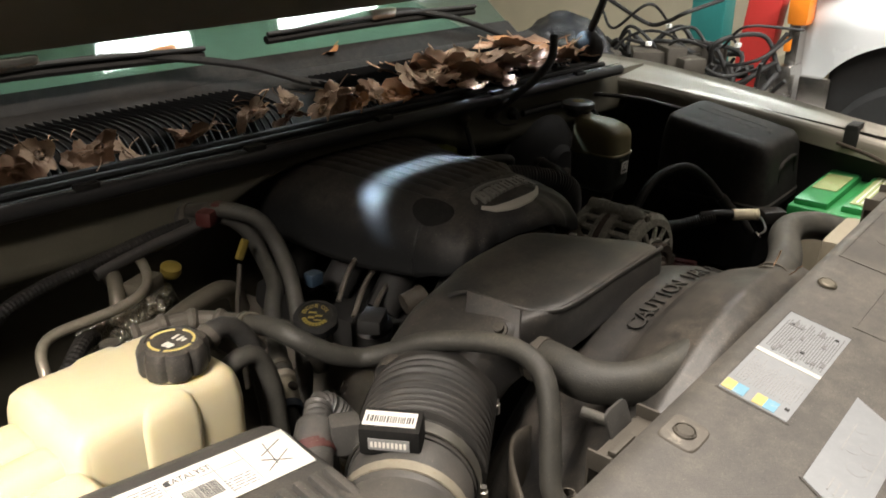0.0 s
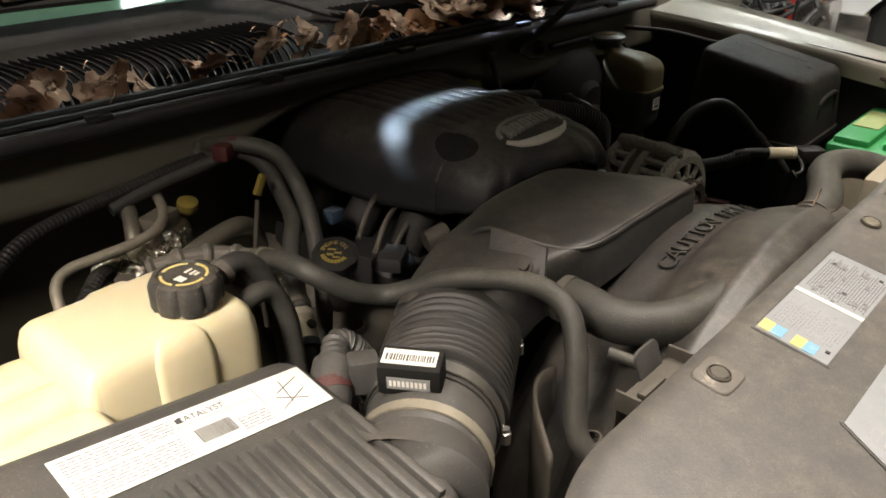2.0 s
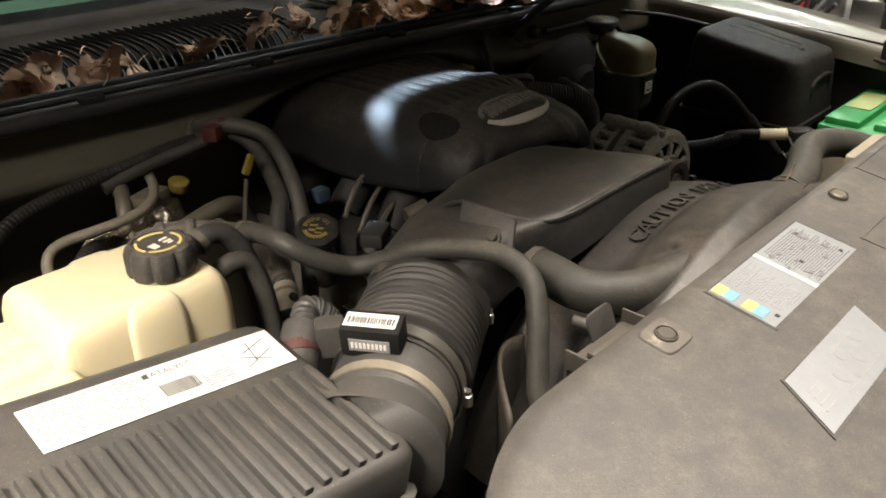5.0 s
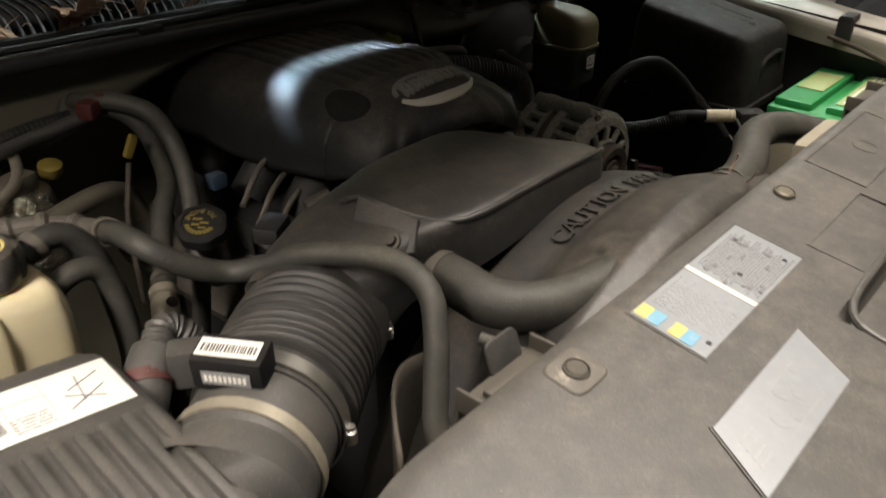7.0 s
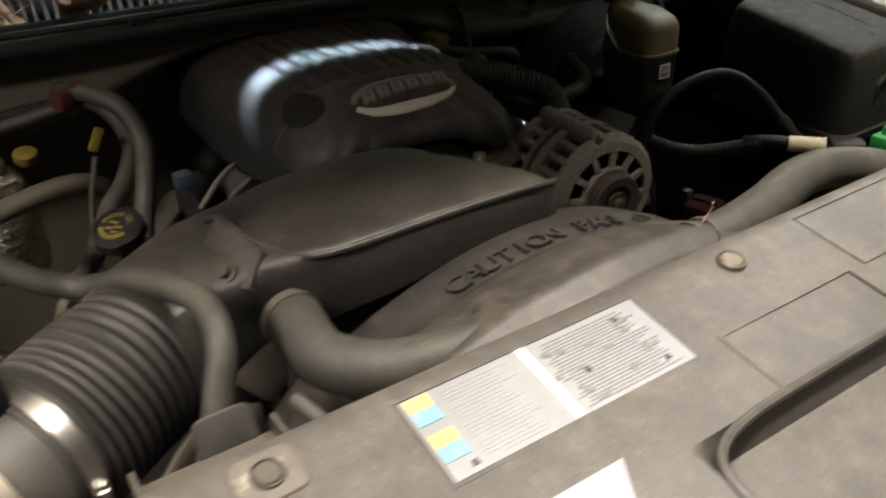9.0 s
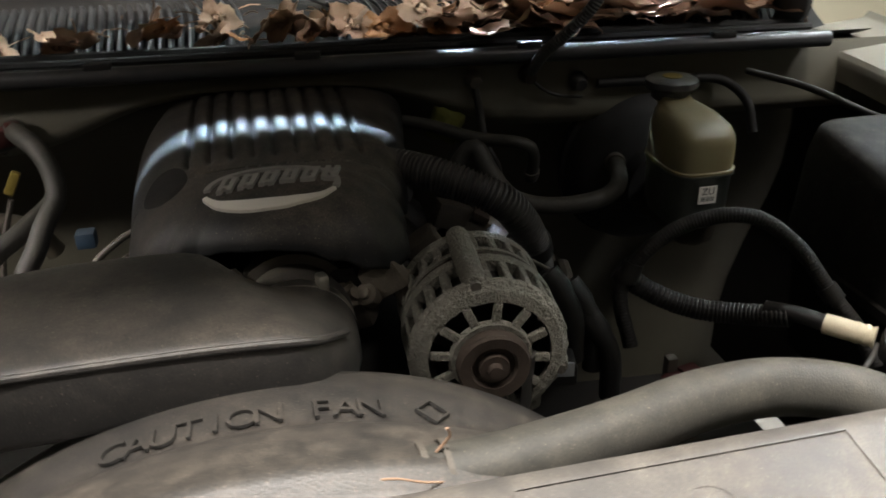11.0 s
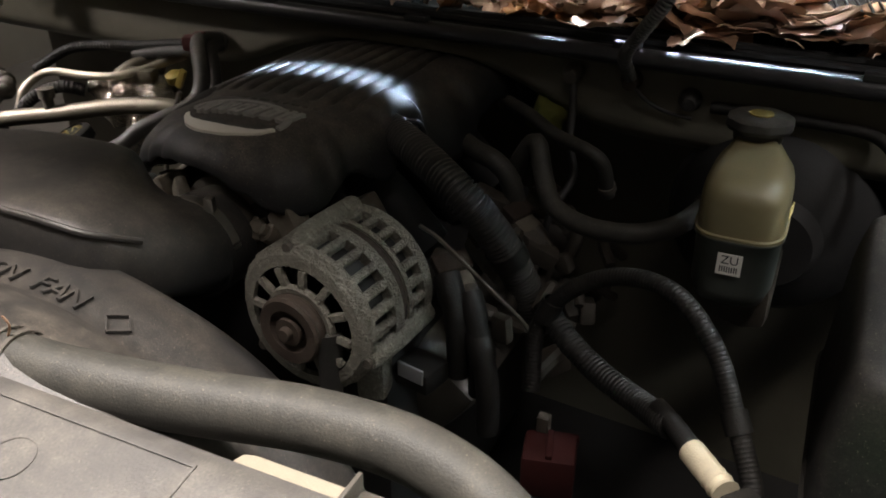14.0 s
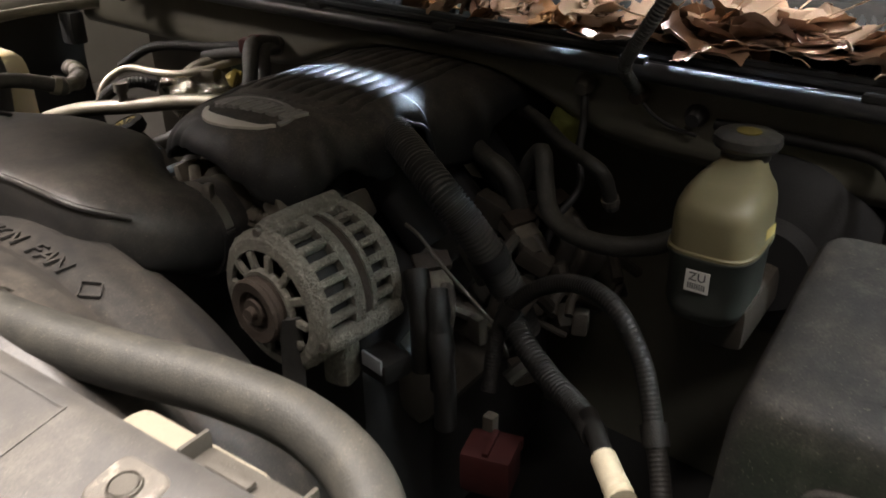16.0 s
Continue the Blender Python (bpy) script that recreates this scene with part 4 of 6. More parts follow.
lb = part("sticker", plate(B(), bx0, -0.024, -0.009, 0.022, 0.009, 0.0006), M_WHITE, head, "white barcode sticker")
fr = um @ Matrix.Translation((0, -0.0152, 0)) @ Matrix.Rotation(radians(90), 4, "X")
bm = B()
plate(bm, fr, -0.018, -0.006, 0.018, 0.006, 0.0008)
lb2 = part("sticker", bm, M_GREYINK, head, "grey printed sticker")
bm = B()
rnd = random.Random(2)
a = -0.021
while a < 0.019:
    w = rnd.uniform(0.0005, 0.0016)
    plate(bm, bx0, a, -0.005, a + w, 0.003, 0.0009)
    a += w + rnd.uniform(0.0006, 0.0014)
part("barcode", bm, M_INK, lb)
bm = B()
for k in range(9):
    plate(bm, fr, -0.016 + k * 0.0036, -0.003, -0.0138 + k * 0.0036, 0.003, 0.0011)
part("print_bars", bm, M_WHITE, lb2)

# ---------------------------------------------------------------- air filter box
abox = thing("air_filter_box", (-0.70, 0.40, 0.85), "dusty dark grey ribbed air filter box with a long sticker", "air filter box")
AM = frame_m((-0.553, 0.448, 1.047), (-1, 0.0, 0.155), (0, -1, -0.19))   # x to the passenger wing, y to the nose
UP = AM.to_3x3() @ V(0, 0, 1)
if UP.z < 0:
    UP = -UP


def am(x, y, z=0.0):
    return AM @ V(x, y, 0) + UP * z


def ab_sec(z, g):
    q = [(-0.006 - g, -0.072 - g), (-0.018 - g, 0.136 + g), (0.30 + g, 0.136 + g), (0.30 + g, -0.072 - g)]
    out = []
    for i in range(4):
        a, b, c = V(*q[i - 1], 0), V(*q[i], 0), V(*q[(i + 1) % 4], 0)
        d1, d2 = (a - b).normalized(), (c - b).normalized()
        for k in range(5):
            t = k / 4
            out.append(b + d1 * 0.020 * (1 - t) ** 2 + d2 * 0.020 * t ** 2)
    return [am(p.x, p.y, z) for p in out]


part("lid", loft(B(), [ab_sec(-0.050, 0.006), ab_sec(-0.046, 0.006), ab_sec(-0.044, 0.0), ab_sec(-0.008, -0.002), ab_sec(-0.002, -0.006), ab_sec(0.0, -0.012)]), M_BOX, abox, "dusty moulded lid", 40)
part("base", loft(B(), [ab_sec(-0.19, -0.02), ab_sec(-0.06, -0.004), ab_sec(-0.052, 0.004)]), M_SHELL, abox, "dark lower housing", 40)
for k in range(17):
    bm = B()
    x = 0.006 + 0.0165 * k
    c = am(x, 0.068, 0.0015)
    mm = frame_m(c, AM.to_3x3() @ V(1, 0, 0), AM.to_3x3() @ V(0, 1, 0))
    bx(bm, c, (0.0085, 0.112, 0.009), 0.0028, mm.to_3x3().to_4x4())
    part("rib", bm, M_BOX, abox)
# outlet funnel to the meter
bm = B()
sec = [rrect(am(-0.004, 0.035, -0.058), (0.0, -1, 0), (0, 0, 1), 0.085, 0.052, 32, 0.5), rrect(C0 - AX * 0.065, AX.cross(V(0, 0, 1)), (0, 0, 1), 0.062, 0.058, 32, 0.8), rrect(C0 - AX * 0.03, AX.cross(V(0, 0, 1)), (0, 0, 1), 0.056, 0.056, 32, 1.0)]
part("outlet", loft(bm, sec), M_BOX, abox)
LM = frame_m(am(0.0, 0.0, 0.0006), (1, 0, -0.155), (0, 1, 0.19))   # reads from the nose
st = part("sticker", plate(B(), LM, -0.215, 0.002, -0.004, 0.050, 0.0008), M_WHITE, abox, "long white emissions sticker with print and diagrams")
lettering("CATALYST", 0.0085, LM @ Matrix.Translation((-0.103, 0.041, 0.0009)), M_INK, st, 0.0001)
bm = B()
rnd = random.Random(6)
a = -0.118
while a < -0.088:
    w = rnd.uniform(0.0005, 0.0014)
    plate(bm, LM, a, 0.012, a + w, 0.027, 0.0011)
    a += w + rnd.uniform(0.0004, 0.0009)
plate(bm, LM, -0.124, 0.0385, -0.119, 0.0435, 0.0011)
part("barcode", bm, M_INK, st)
bm = B()
for x0, x1, y0, y1 in ((-0.210, -0.155, 0.030, 0.046), (-0.210, -0.130, 0.006, 0.026), (-0.152, -0.128, 0.032, 0.046), (-0.084, -0.058, 0.008, 0.020)):
    y = y0
    while y < y1:
        x = x0
        while x < x1:
            w = rnd.uniform(0.003, 0.010)
            plate(bm, LM, x, y, min(x + w, x1), y + 0.0011, 0.0011)
            x += w + 0.0015
        y += 0.003
for x in (-0.126, -0.083, -0.055):
    plate(bm, LM, x, 0.004, x + 0.0004, 0.048, 0.0011)
plate(bm, LM, -0.126, 0.035, -0.055, 0.0354, 0.0011)
part("print_block", bm, M_GREYINK, st)
bm = B()
for x0, y0, x1, y1 in ((-0.046, 0.012, -0.016, 0.026), (-0.040, 0.030, -0.014, 0.040), (-0.044, 0.026, -0.020, 0.014), (-0.034, 0.016, -0.030, 0.042)):
    p, q = V(x0, y0, 0), V(x1, y1, 0)
    mm = LM @ Matrix.Translation((p + q) / 2) @ Matrix.Rotation(math.atan2(y1 - y0, x1 - x0), 4, "Z")
    plate(bm, mm, -(q - p).length / 2, -0.0004, (q - p).length / 2, 0.0004, 0.0011)
part("hose_diagram", bm, M_INK, st)
# ---------------------------------------------------------------- coolant tank
tank = thing("coolant_tank", (-0.66, 0.58, 0.9), "cream translucent plastic coolant tank with moulded lobes", "coolant tank")


def lobe(bm, x0, x1, y0, y1, z0, z1, e=0.36, g=0.0):
    c, w, h = ((x0 + x1) / 2, (y0 + y1) / 2), (x1 - x0) / 2, (y1 - y0) / 2
    dz = z1 - z0
    sec = []
    for z, s in ((z0, 0.80), (z0 + 0.02, 0.97), (z0 + dz * 0.55, 1.0), (z1 - 0.034, 1.0), (z1 - 0.020, 0.97), (z1 - 0.008, 0.90), (z1 - 0.001, 0.76), (z1, 0.60)):
        sec.append(rrect((c[0], c[1], z), (1, 0, 0), (0, 1, 0), w * s if s > 0.95 else w - (1 - s) * 0.045, h * s if s > 0.95 else h - (1 - s) * 0.045, 36, e))
    loft(bm, sec)


for x0, x1, y0, y1, z, e in ((-0.701, -0.538, 0.5655, 0.695, 1.0905, 0.15), (-0.592, -0.536, 0.568, 0.696, 1.088, 0.24), (-0.647, -0.586, 0.561, 0.702, 1.090, 0.22), (-0.704, -0.641, 0.566, 0.700, 1.088, 0.24), (-0.80, -0.692, 0.628, 0.690, 1.064, 0.30), (-0.80, -0.690, 0.582, 0.632, 1.066, 0.30), (-0.80, -0.688, 0.536, 0.586, 1.062, 0.30), (-0.80, -0.692, 0.488, 0.540, 1.056, 0.30), (-0.86, -0.790, 0.49, 0.69, 1.046, 0.30)):
    bm = B()
    lobe(bm, x0, x1, y0, y1, 0.88, z, e)
    part("lobe", bm, M_TANK, tank, "", 60)
CC = V(-0.584, 0.605, 1.082)
bm = B()
lathe(bm, [(0.031, 0.0), (0.027, 0.006), (0.0265, 0.009), (0.028, 0.010), (0.028, 0.0125), (0.0255, 0.0135), (0.0255, 0.030), (0, 0.030)], CC, (0, 0, 1), 32)
part("neck", bm, M_TANK, tank)
CC = CC + V(0, 0, -0.001)
bm = B()
lathe(bm, [(0.0300, 0.012), (0.0312, 0.015), (0.0312, 0.032), (0.0285, 0.038), (0.0235, 0.040), (0.0230, 0.0388), (0, 0.0388)], CC, (0, 0, 1), 72, True, lambda u, h: 1 + (0.02 - 0.10 * max(0.0, math.cos(u * 6.28318 * 8)) ** 3) * (h < 0.039))
cap = part("cap", bm, M_SHELL, tank, "black knurled screw cap", 30)
bm = B()
for k in range(34):
    if k in (3, 4, 12, 13, 20, 28):
        continue
    a = 6.28318 * k / 34
    bx(bm, CC + V(math.cos(a) * 0.0196, math.sin(a) * 0.0196, 0.0390), (0.0024, 0.0034, 0.0008), 0, rotz(math.degrees(a)))
part("warning_ring", bm, M_YELLOW, cap, "yellow printed ring")
bm = B()
for x, y, w, h in ((-0.009, -0.003, 0.009, 0.004), (-0.008, -0.009, 0.008, 0.006), (0.007, 0.003, 0.010, 0.003), (0.008, -0.004, 0.009, 0.003), (0.009, -0.009, 0.006, 0.003)):
    bx(bm, CC + V(x * 0.85, y * 0.85, 0.0390), (w * 0.85, h * 0.85, 0.0008), 0, rotz(12))
part("pictogram", bm, M_WHITE, cap, "white printed marks")

# hoses of the coolant circuit
def hose_thing(name, pts, r, material, label, cat="hose", rad=None, seg=14, step=0.008, group=""):
    t = thing(name, pts[0], label, cat, group)
    part("tube", tube(B(), pts, r, seg, step, rad), material, t, "", 50 if rad is None else 25)
    if name in ("vacuum_hose", "heater_return_hose", "overflow_hose", "tank_hose"):
        for i in (0, len(pts) - 1):
            a, b = Vector(pts[i]), Vector(pts[1] if i == 0 else pts[i - 1])
            d = (b - a).normalized()
            part("hose_clamp", ring_clamp(B(), a + d * 0.012, d, r + 0.0006, 0.008), M_GRIME, t, "tarnished spring clamp")
    return t


uh = hose_thing("radiator_hose", [(-0.255, 0.450, 1.020), (-0.268, 0.400, 1.030), (-0.268, 0.355, 1.026), (-0.235, 0.315, 1.026), (-0.170, 0.297, 1.029), (-0.080, 0.290, 1.034), (0.022, 0.290, 1.038), (0.105, 0.295, 1.036),
    (0.189, 0.316, 1.029), (0.275, 0.346, 1.019), (0.350, 0.357, 1.009), (0.415, 0.340, 0.997), (0.446, 0.300, 0.982), (0.425, 0.255, 0.968), (0.37, 0.235, 0.955)], 0.0225, M_HOSE, "thick dusty black upper radiator hose curling round the shroud", step=0.01, seg=20)
for c, a in (((-0.258, 0.436, 1.023), (0, 1, 0)), ((-0.266, 0.418, 1.027), (0, 1, 0))):
    part("hose_clamp", ring_clamp(B(), c, a, 0.0235, 0.009), M_GRIME, uh, "spring clamp")
for x in (0.056, 0.070):
    part("cable_tie", ring_clamp(B(), (x, 0.2925, 1.0375), (1, 0.04, 0), 0.0232, 0.004, 0.0014), M_GRIME, uh, "tan tie band")
bm = B()
tube(bm, [(0.064, 0.272, 1.054), (0.05, 0.262, 1.066), (0.035, 0.255, 1.078), (0.025, 0.248, 1.086)], 0.0007, 6)
tube(bm, [(0.064, 0.292, 1.060), (0.072, 0.290, 1.072), (0.070, 0.288, 1.080)], 0.0009, 6)
part("tie_tail", bm, M_LEAF2, uh, "frayed tan tie ends")

hh = hose_thing("heater_hose", [(-0.445, 0.690, 1.050), (-0.452, 0.655, 1.064), (-0.458, 0.620, 1.074), (-0.458, 0.590, 1.074), (-0.432, 0.570, 1.052), (-0.399, 0.556, 1.037), (-0.380, 0.525, 1.048), (-0.368, 0.495, 1.064), (-0.350, 0.450, 1.074), (-0.336, 0.405, 1.076), (-0.338, 0.370, 1.064),
    (-0.352, 0.350, 1.035), (-0.366, 0.338, 1.000), (-0.378, 0.325, 0.965), (-0.372, 0.30, 0.94)], 0.0108, M_HOSE, "thin dusty bleed hose bent over the bellows")
part("hose_clamp", ring_clamp(B(), (-0.4475, 0.678, 1.055), (-0.2, -0.9, 0.35), 0.0118, 0.010), M_PIPE, hh, "tarnished spring clamp")
part("fitting", tube(B(), [(-0.446, 0.686, 1.052), (-0.455, 0.712, 1.050), (-0.472, 0.732, 1.052), (-0.50, 0.745, 1.055), (-0.54, 0.76, 1.05)], 0.0105, 14, 0.004, lambda s: 1.3 if s % 0.03 < 0.008 else 1.0), M_GRIME, hh, "brownish metal fitting", 25)
part("hose_clamp", ring_clamp(B(), (-0.369, 0.318, 0.957), (-0.2, 0.4, 0.9), 0.0118, 0.009), M_GRIME, hh, "spring clamp")
hose_thing("overflow_hose", [(-0.545, 0.625, 1.090), (-0.525, 0.628, 1.097), (-0.505, 0.628, 1.092), (-0.488, 0.622, 1.065), (-0.482, 0.615, 1.02), (-0.480, 0.61, 0.96), (-0.49, 0.61, 0.90)], 0.011, M_RUBBER, "black overflow hose arching from the coolant tank")
hose_thing("tank_hose", [(-0.548, 0.603, 1.055), (-0.525, 0.600, 1.072), (-0.500, 0.600, 1.068), (-0.488, 0.595, 1.035), (-0.486, 0.59, 0.98), (-0.49, 0.58, 0.90)], 0.010, M_HOSE, "grey hose dropping beside the coolant tank")
for pts in ([(-0.322, 1.000, 1.062), (-0.290, 0.940, 1.072), (-0.268, 0.915, 1.050), (-0.262, 0.895, 1.015), (-0.290, 0.835, 1.000), (-0.317, 0.807, 0.986), (-0.338, 0.782, 0.966), (-0.362, 0.745, 0.955), (-0.384, 0.712, 0.948)],
            [(-0.316, 0.998, 1.070), (-0.298, 0.930, 1.086), (-0.270, 0.893, 1.075), (-0.257, 0.878, 1.052), (-0.254, 0.862, 1.026), (-0.266, 0.832, 1.006), (-0.276, 0.812, 0.984), (-0.290, 0.789, 0.960), (-0.31, 0.76, 0.90), (-0.33, 0.75, 0.82)]):
    hose_thing("heater_return_hose", pts, 0.0115, M_HOSE, "long dusty heater hose curving from the firewall", group="heater hoses")
hose_thing("lower_line", [(-0.245, 0.335, 0.995), (-0.20, 0.295, 0.985), (-0.12, 0.28, 0.995), (-0.05, 0.275, 1.00)], 0.007, M_HOSE, "thin grey line below the radiator hose")
hose_thing("lower_line", [(-0.30, 0.345, 1.01), (-0.285, 0.30, 1.005), (-0.25, 0.275, 1.01), (-0.19, 0.268, 1.02)], 0.006, M_HOSE, "thin grey line below the radiator hose")

# alternator on the driver's side front
alt = thing("alternator", (0.165, 0.55, 0.90), "oxidised finned aluminium alternator with a rusty pulley", "alternator")
AC, AA = V(0.160, 0.520, 0.975), V(0.08, 1.0, 0.0).normalized()
AB = Matrix.Translation(AC) @ basis(AA)


def fins(name, h0, h1, r, n, duty, hub, material, flat_front):
    """A case whose rim is cut into fins: an inner drum, posts between the slots and closing rings."""
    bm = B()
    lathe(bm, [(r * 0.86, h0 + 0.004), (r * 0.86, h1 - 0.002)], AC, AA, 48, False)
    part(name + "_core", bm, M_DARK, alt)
    bm = B()
    if flat_front:
        lathe(bm, [(hub, h0 + 0.004), (hub, h0 - 0.004), (hub + 0.006, h0 - 0.005), (hub + 0.008, h0 + 0.001)], AC, AA, 48, False)
        lathe(bm, [(r * 0.76, h0 + 0.006), (r * 0.76, h0 - 0.0005), (r * 0.90, h0 + 0.001), (r * 0.985, h0 + 0.007), (r, h0 + 0.013), (r * 0.86, h0 + 0.013)], AC, AA, 48, False)
    lathe(bm, [(r * 0.86, h1 - 0.012), (r, h1 - 0.012), (r * 1.015, h1), (r * 0.86, h1)], AC, AA, 48, False)
    if not flat_front:
        lathe(bm, [(r * 0.86, h0), (r, h0), (r, h0 + 0.006), (r * 0.86, h0 + 0.006)], AC, AA, 48, False)
    part(name, bm, material, alt, "oxidised case", 35)
    for k in range(n):
        a = 6.28318 * k / n
        bm = B()
        m = AB @ Matrix.Rotation(a, 4, "Z") @ Matrix.Translation((r * 0.935, 0, (h0 + h1) / 2))
        bx(bm, m.translation, (r * 0.13, 6.28318 * r / n * duty, h1 - h0 - 0.012), 0.0015, m.to_3x3().to_4x4(), 1)
        if flat_front and k % 2 == 0:
            m = AB @ Matrix.Rotation(a + 0.12, 4, "Z") @ Matrix.Translation(((hub + r * 0.72) / 2, 0, h0 + 0.0005))
            bx(bm, m.translation, (r * 0.76 - hub, 6.28318 * r * 0.40 / n, 0.006), 0.001, m.to_3x3().to_4x4(), 1)
        part("fin", bm, material, alt)


fins("front_case", -0.020, 0.036, 0.0735, 24, 0.42, 0.030, M_ALU, True)
bm = B()
lathe(bm, [(0.066, 0.034), (0.0695, 0.035), (0.0695, 0.050), (0.066, 0.051)], AC, AA, 48, False)
part("stator_band", bm, M_RUST, alt, "rusty laminated stator band")
fins("rear_case", 0.049, 0.088, 0.072, 24, 0.42, 0.03, M_ALU, False)
bm = B()
lathe(bm, [(0, 0.086), (0.066, 0.086), (0.060, 0.100), (0, 0.104)], AC, AA, 32, False)
part("rear_cover", bm, M_GRIME, alt)
bm = B()
lathe(bm, [(0.0, -0.046), (0.006, -0.046), (0.007, -0.040), (0.013, -0.040), (0.014, -0.034), (0.019, -0.033), (0.021, -0.039), (0.031, -0.040), (0.033, -0.037), (0.031, -0.033), (0.033, -0.029), (0.031, -0.025), (0.033, -0.021), (0.031, -0.017), (0.033, -0.013), (0.030, -0.010), (0.012, -0.008), (0.012, 0.012)], AC, AA, 36, False)
part("pulley", bm, M_RUST, alt, "rusty ribbed pulley")
for k, a in enumerate((80, 200, 320)):
    bm = B()
    m = AB @ Matrix.Rotation(radians(a), 4, "Z")
    lathe(bm, [(0.0, -0.012), (0.008, -0.012), (0.011, 0.0), (0.012, 0.036), (0.011, 0.085), (0, 0.085)], m @ V(0.071, 0, 0), AA, 14, False)
    lug = part("lug", bm, M_ALU, alt, "through-bolt lug")
    part("bolt", lathe(B(), [(0.005, -0.017), (0.005, -0.011), (0, -0.011)], m @ V(0.071, 0, 0), AA, 8), M_GRIME, lug)
bm = B()
bx(bm, (0.205, 0.545, 0.905), (0.03, 0.03, 0.05), 0.008, rotz(10))
part("foot", bm, M_ALU, alt, "cast mounting foot")
bm = B()
tube(bm, [AC + V(0.033, -0.027, 0.0), AC + V(0.030, -0.026, -0.05), AC + V(0.02, -0.026, -0.20), AC + V(0.0, -0.026, -0.30)], 0.011, 8, 0.03, flat=0.3)
part("drive_belt", bm, M_RUBBER, alt, "black ribbed belt")
t = thing("wiring_plug", (0.245, 0.565, 0.905), "grey wiring plug with silver tag below the alternator", "connector")
part("plug_body", bx(B(), (0.245, 0.565, 0.905), (0.042, 0.036, 0.024), 0.005, rotz(-12)), M_LOOM, t)
part("tag", bx(B(), (0.243, 0.547, 0.914), (0.030, 0.003, 0.016), 0.001, rotz(-12)), M_SILVER, t, "silver printed tag")

# corrugated looms and wires on the driver's side
wl = hose_thing("wiring_loom", [(0.055, 0.80, 1.062), (0.100, 0.768, 1.066), (0.145, 0.735, 1.064), (0.185, 0.712, 1.054), (0.225, 0.696, 1.036), (0.252, 0.702, 1.005), (0.272, 0.716, 0.965), (0.285, 0.735, 0.92), (0.30, 0.75, 0.86)], 0.0180, M_RUBBER, "thick corrugated black wiring loom leaving the engine cover", "wiring", corrugated(0.0050, 0.17), 20, 0.0012)
bl = hose_thing("battery_loom", [(0.345, 0.600, 0.890), (0.340, 0.625, 0.945), (0.368, 0.625, 0.993), (0.415, 0.617, 1.024), (0.465, 0.592, 1.033), (0.505, 0.568, 1.005), (0.532, 0.540, 0.962), (0.552, 0.512, 0.930), (0.56, 0.49, 0.90)], 0.0082, M_LOOM, "corrugated battery cable arching over the bay", "cable", corrugated(0.0036, 0.05), 14, 0.0012)
part("tape_band", ring_clamp(B(), (0.272, 0.716, 0.965), (0.3, 0.35, -0.88), 0.0198, 0.020), M_LOOM, wl, "black tape wrap")
part("tape_band", ring_clamp(B(), (0.350, 0.626, 0.968), (0.3, 0.05, 0.85), 0.0090, 0.022), M_LOOM, bl, "black tape wrap")
part("tape_band", ring_clamp(B(), (0.532, 0.540, 0.962), (0.5, -0.6, -0.8), 0.0090, 0.018), M_LOOM, bl, "black tape wrap")
hose_thing("branch_loom", [(0.340, 0.640, 0.965), (0.370, 0.62, 0.945), (0.41, 0.60, 0.930), (0.45, 0.575, 0.930), (0.485, 0.535, 0.945)], 0.0115, M_LOOM, "corrugated branch of the wiring loom", "wiring", corrugated(0.0046, 0.08), 14, 0.0014)
t = thing("battery_cable", (0.51, 0.50, 0.94), "black battery cable with a frayed cream tape section", "cable")
part("sleeve", tube(B(), [(0.470, 0.555, 0.945), (0.490, 0.528, 0.950), (0.508, 0.506, 0.949)], 0.0085, 12), M_LOOM, t)
part("tape", tube(B(), [(0.505, 0.509, 0.949), (0.520, 0.492, 0.949), (0.536, 0.474, 0.949)], 0.0105, 14, 0.004, lambda s: 1 + 0.08 * math.sin(s * 700)), M_WIRE, t, "frayed cream tape")
part("clamp_boot", bx(B(), (0.556, 0.455, 0.945), (0.045, 0.032, 0.026), 0.007, rotz(-42)), M_LOOM, t, "black terminal boot")
hose_thing("ring_wire", [(0.535, 0.468, 0.945), (0.515, 0.452, 0.940), (0.50, 0.445, 0.934), (0.49, 0.45, 0.93)], 0.0025, M_RUBBER, "short black wire with a ring end", "wire")
part("ring_terminal", lathe(B(), [(0.004, -0.001), (0.007, -0.001), (0.007, 0.001), (0.004, 0.001)], (0.487, 0.452, 0.930), (0.5, -0.6, 0.6), 18, False), M_STEEL, None)
tagged(bpy.data.objects["ring_terminal"], "bright steel ring terminal on a short wire", "terminal")
t = thing("fuse_terminal", (0.372, 0.50, 0.90), "red plastic terminal cover under the cable arch", "terminal cover")
cv = part("cover", bx(B(), (0.385, 0.540, 0.862), (0.048, 0.042, 0.044), 0.006, rotz(14)), M_SHADERED, t)
part("hinge", bx(B(), (0.390, 0.562, 0.876), (0.030, 0.008, 0.012), 0.003, rotz(14)), M_SHADERED, cv)
part("rib", bx(B(), (0.385, 0.540, 0.8855), (0.006, 0.036, 0.004), 0.001, rotz(14)), M_SHADERED, cv)
part("lug", bx(B(), (0.372, 0.560, 0.884), (0.012, 0.012, 0.03), 0.003), M_OILYSHADE, t)
hose_thing("sensor_wire", [(0.190, 0.675, 1.000), (0.213, 0.669, 0.994), (0.257, 0.652, 0.976), (0.286, 0.655, 0.950), (0.316, 0.659, 0.921), (0.33, 0.66, 0.89)], 0.0022, M_GRIME, "thin grey sensor wire", "wire")
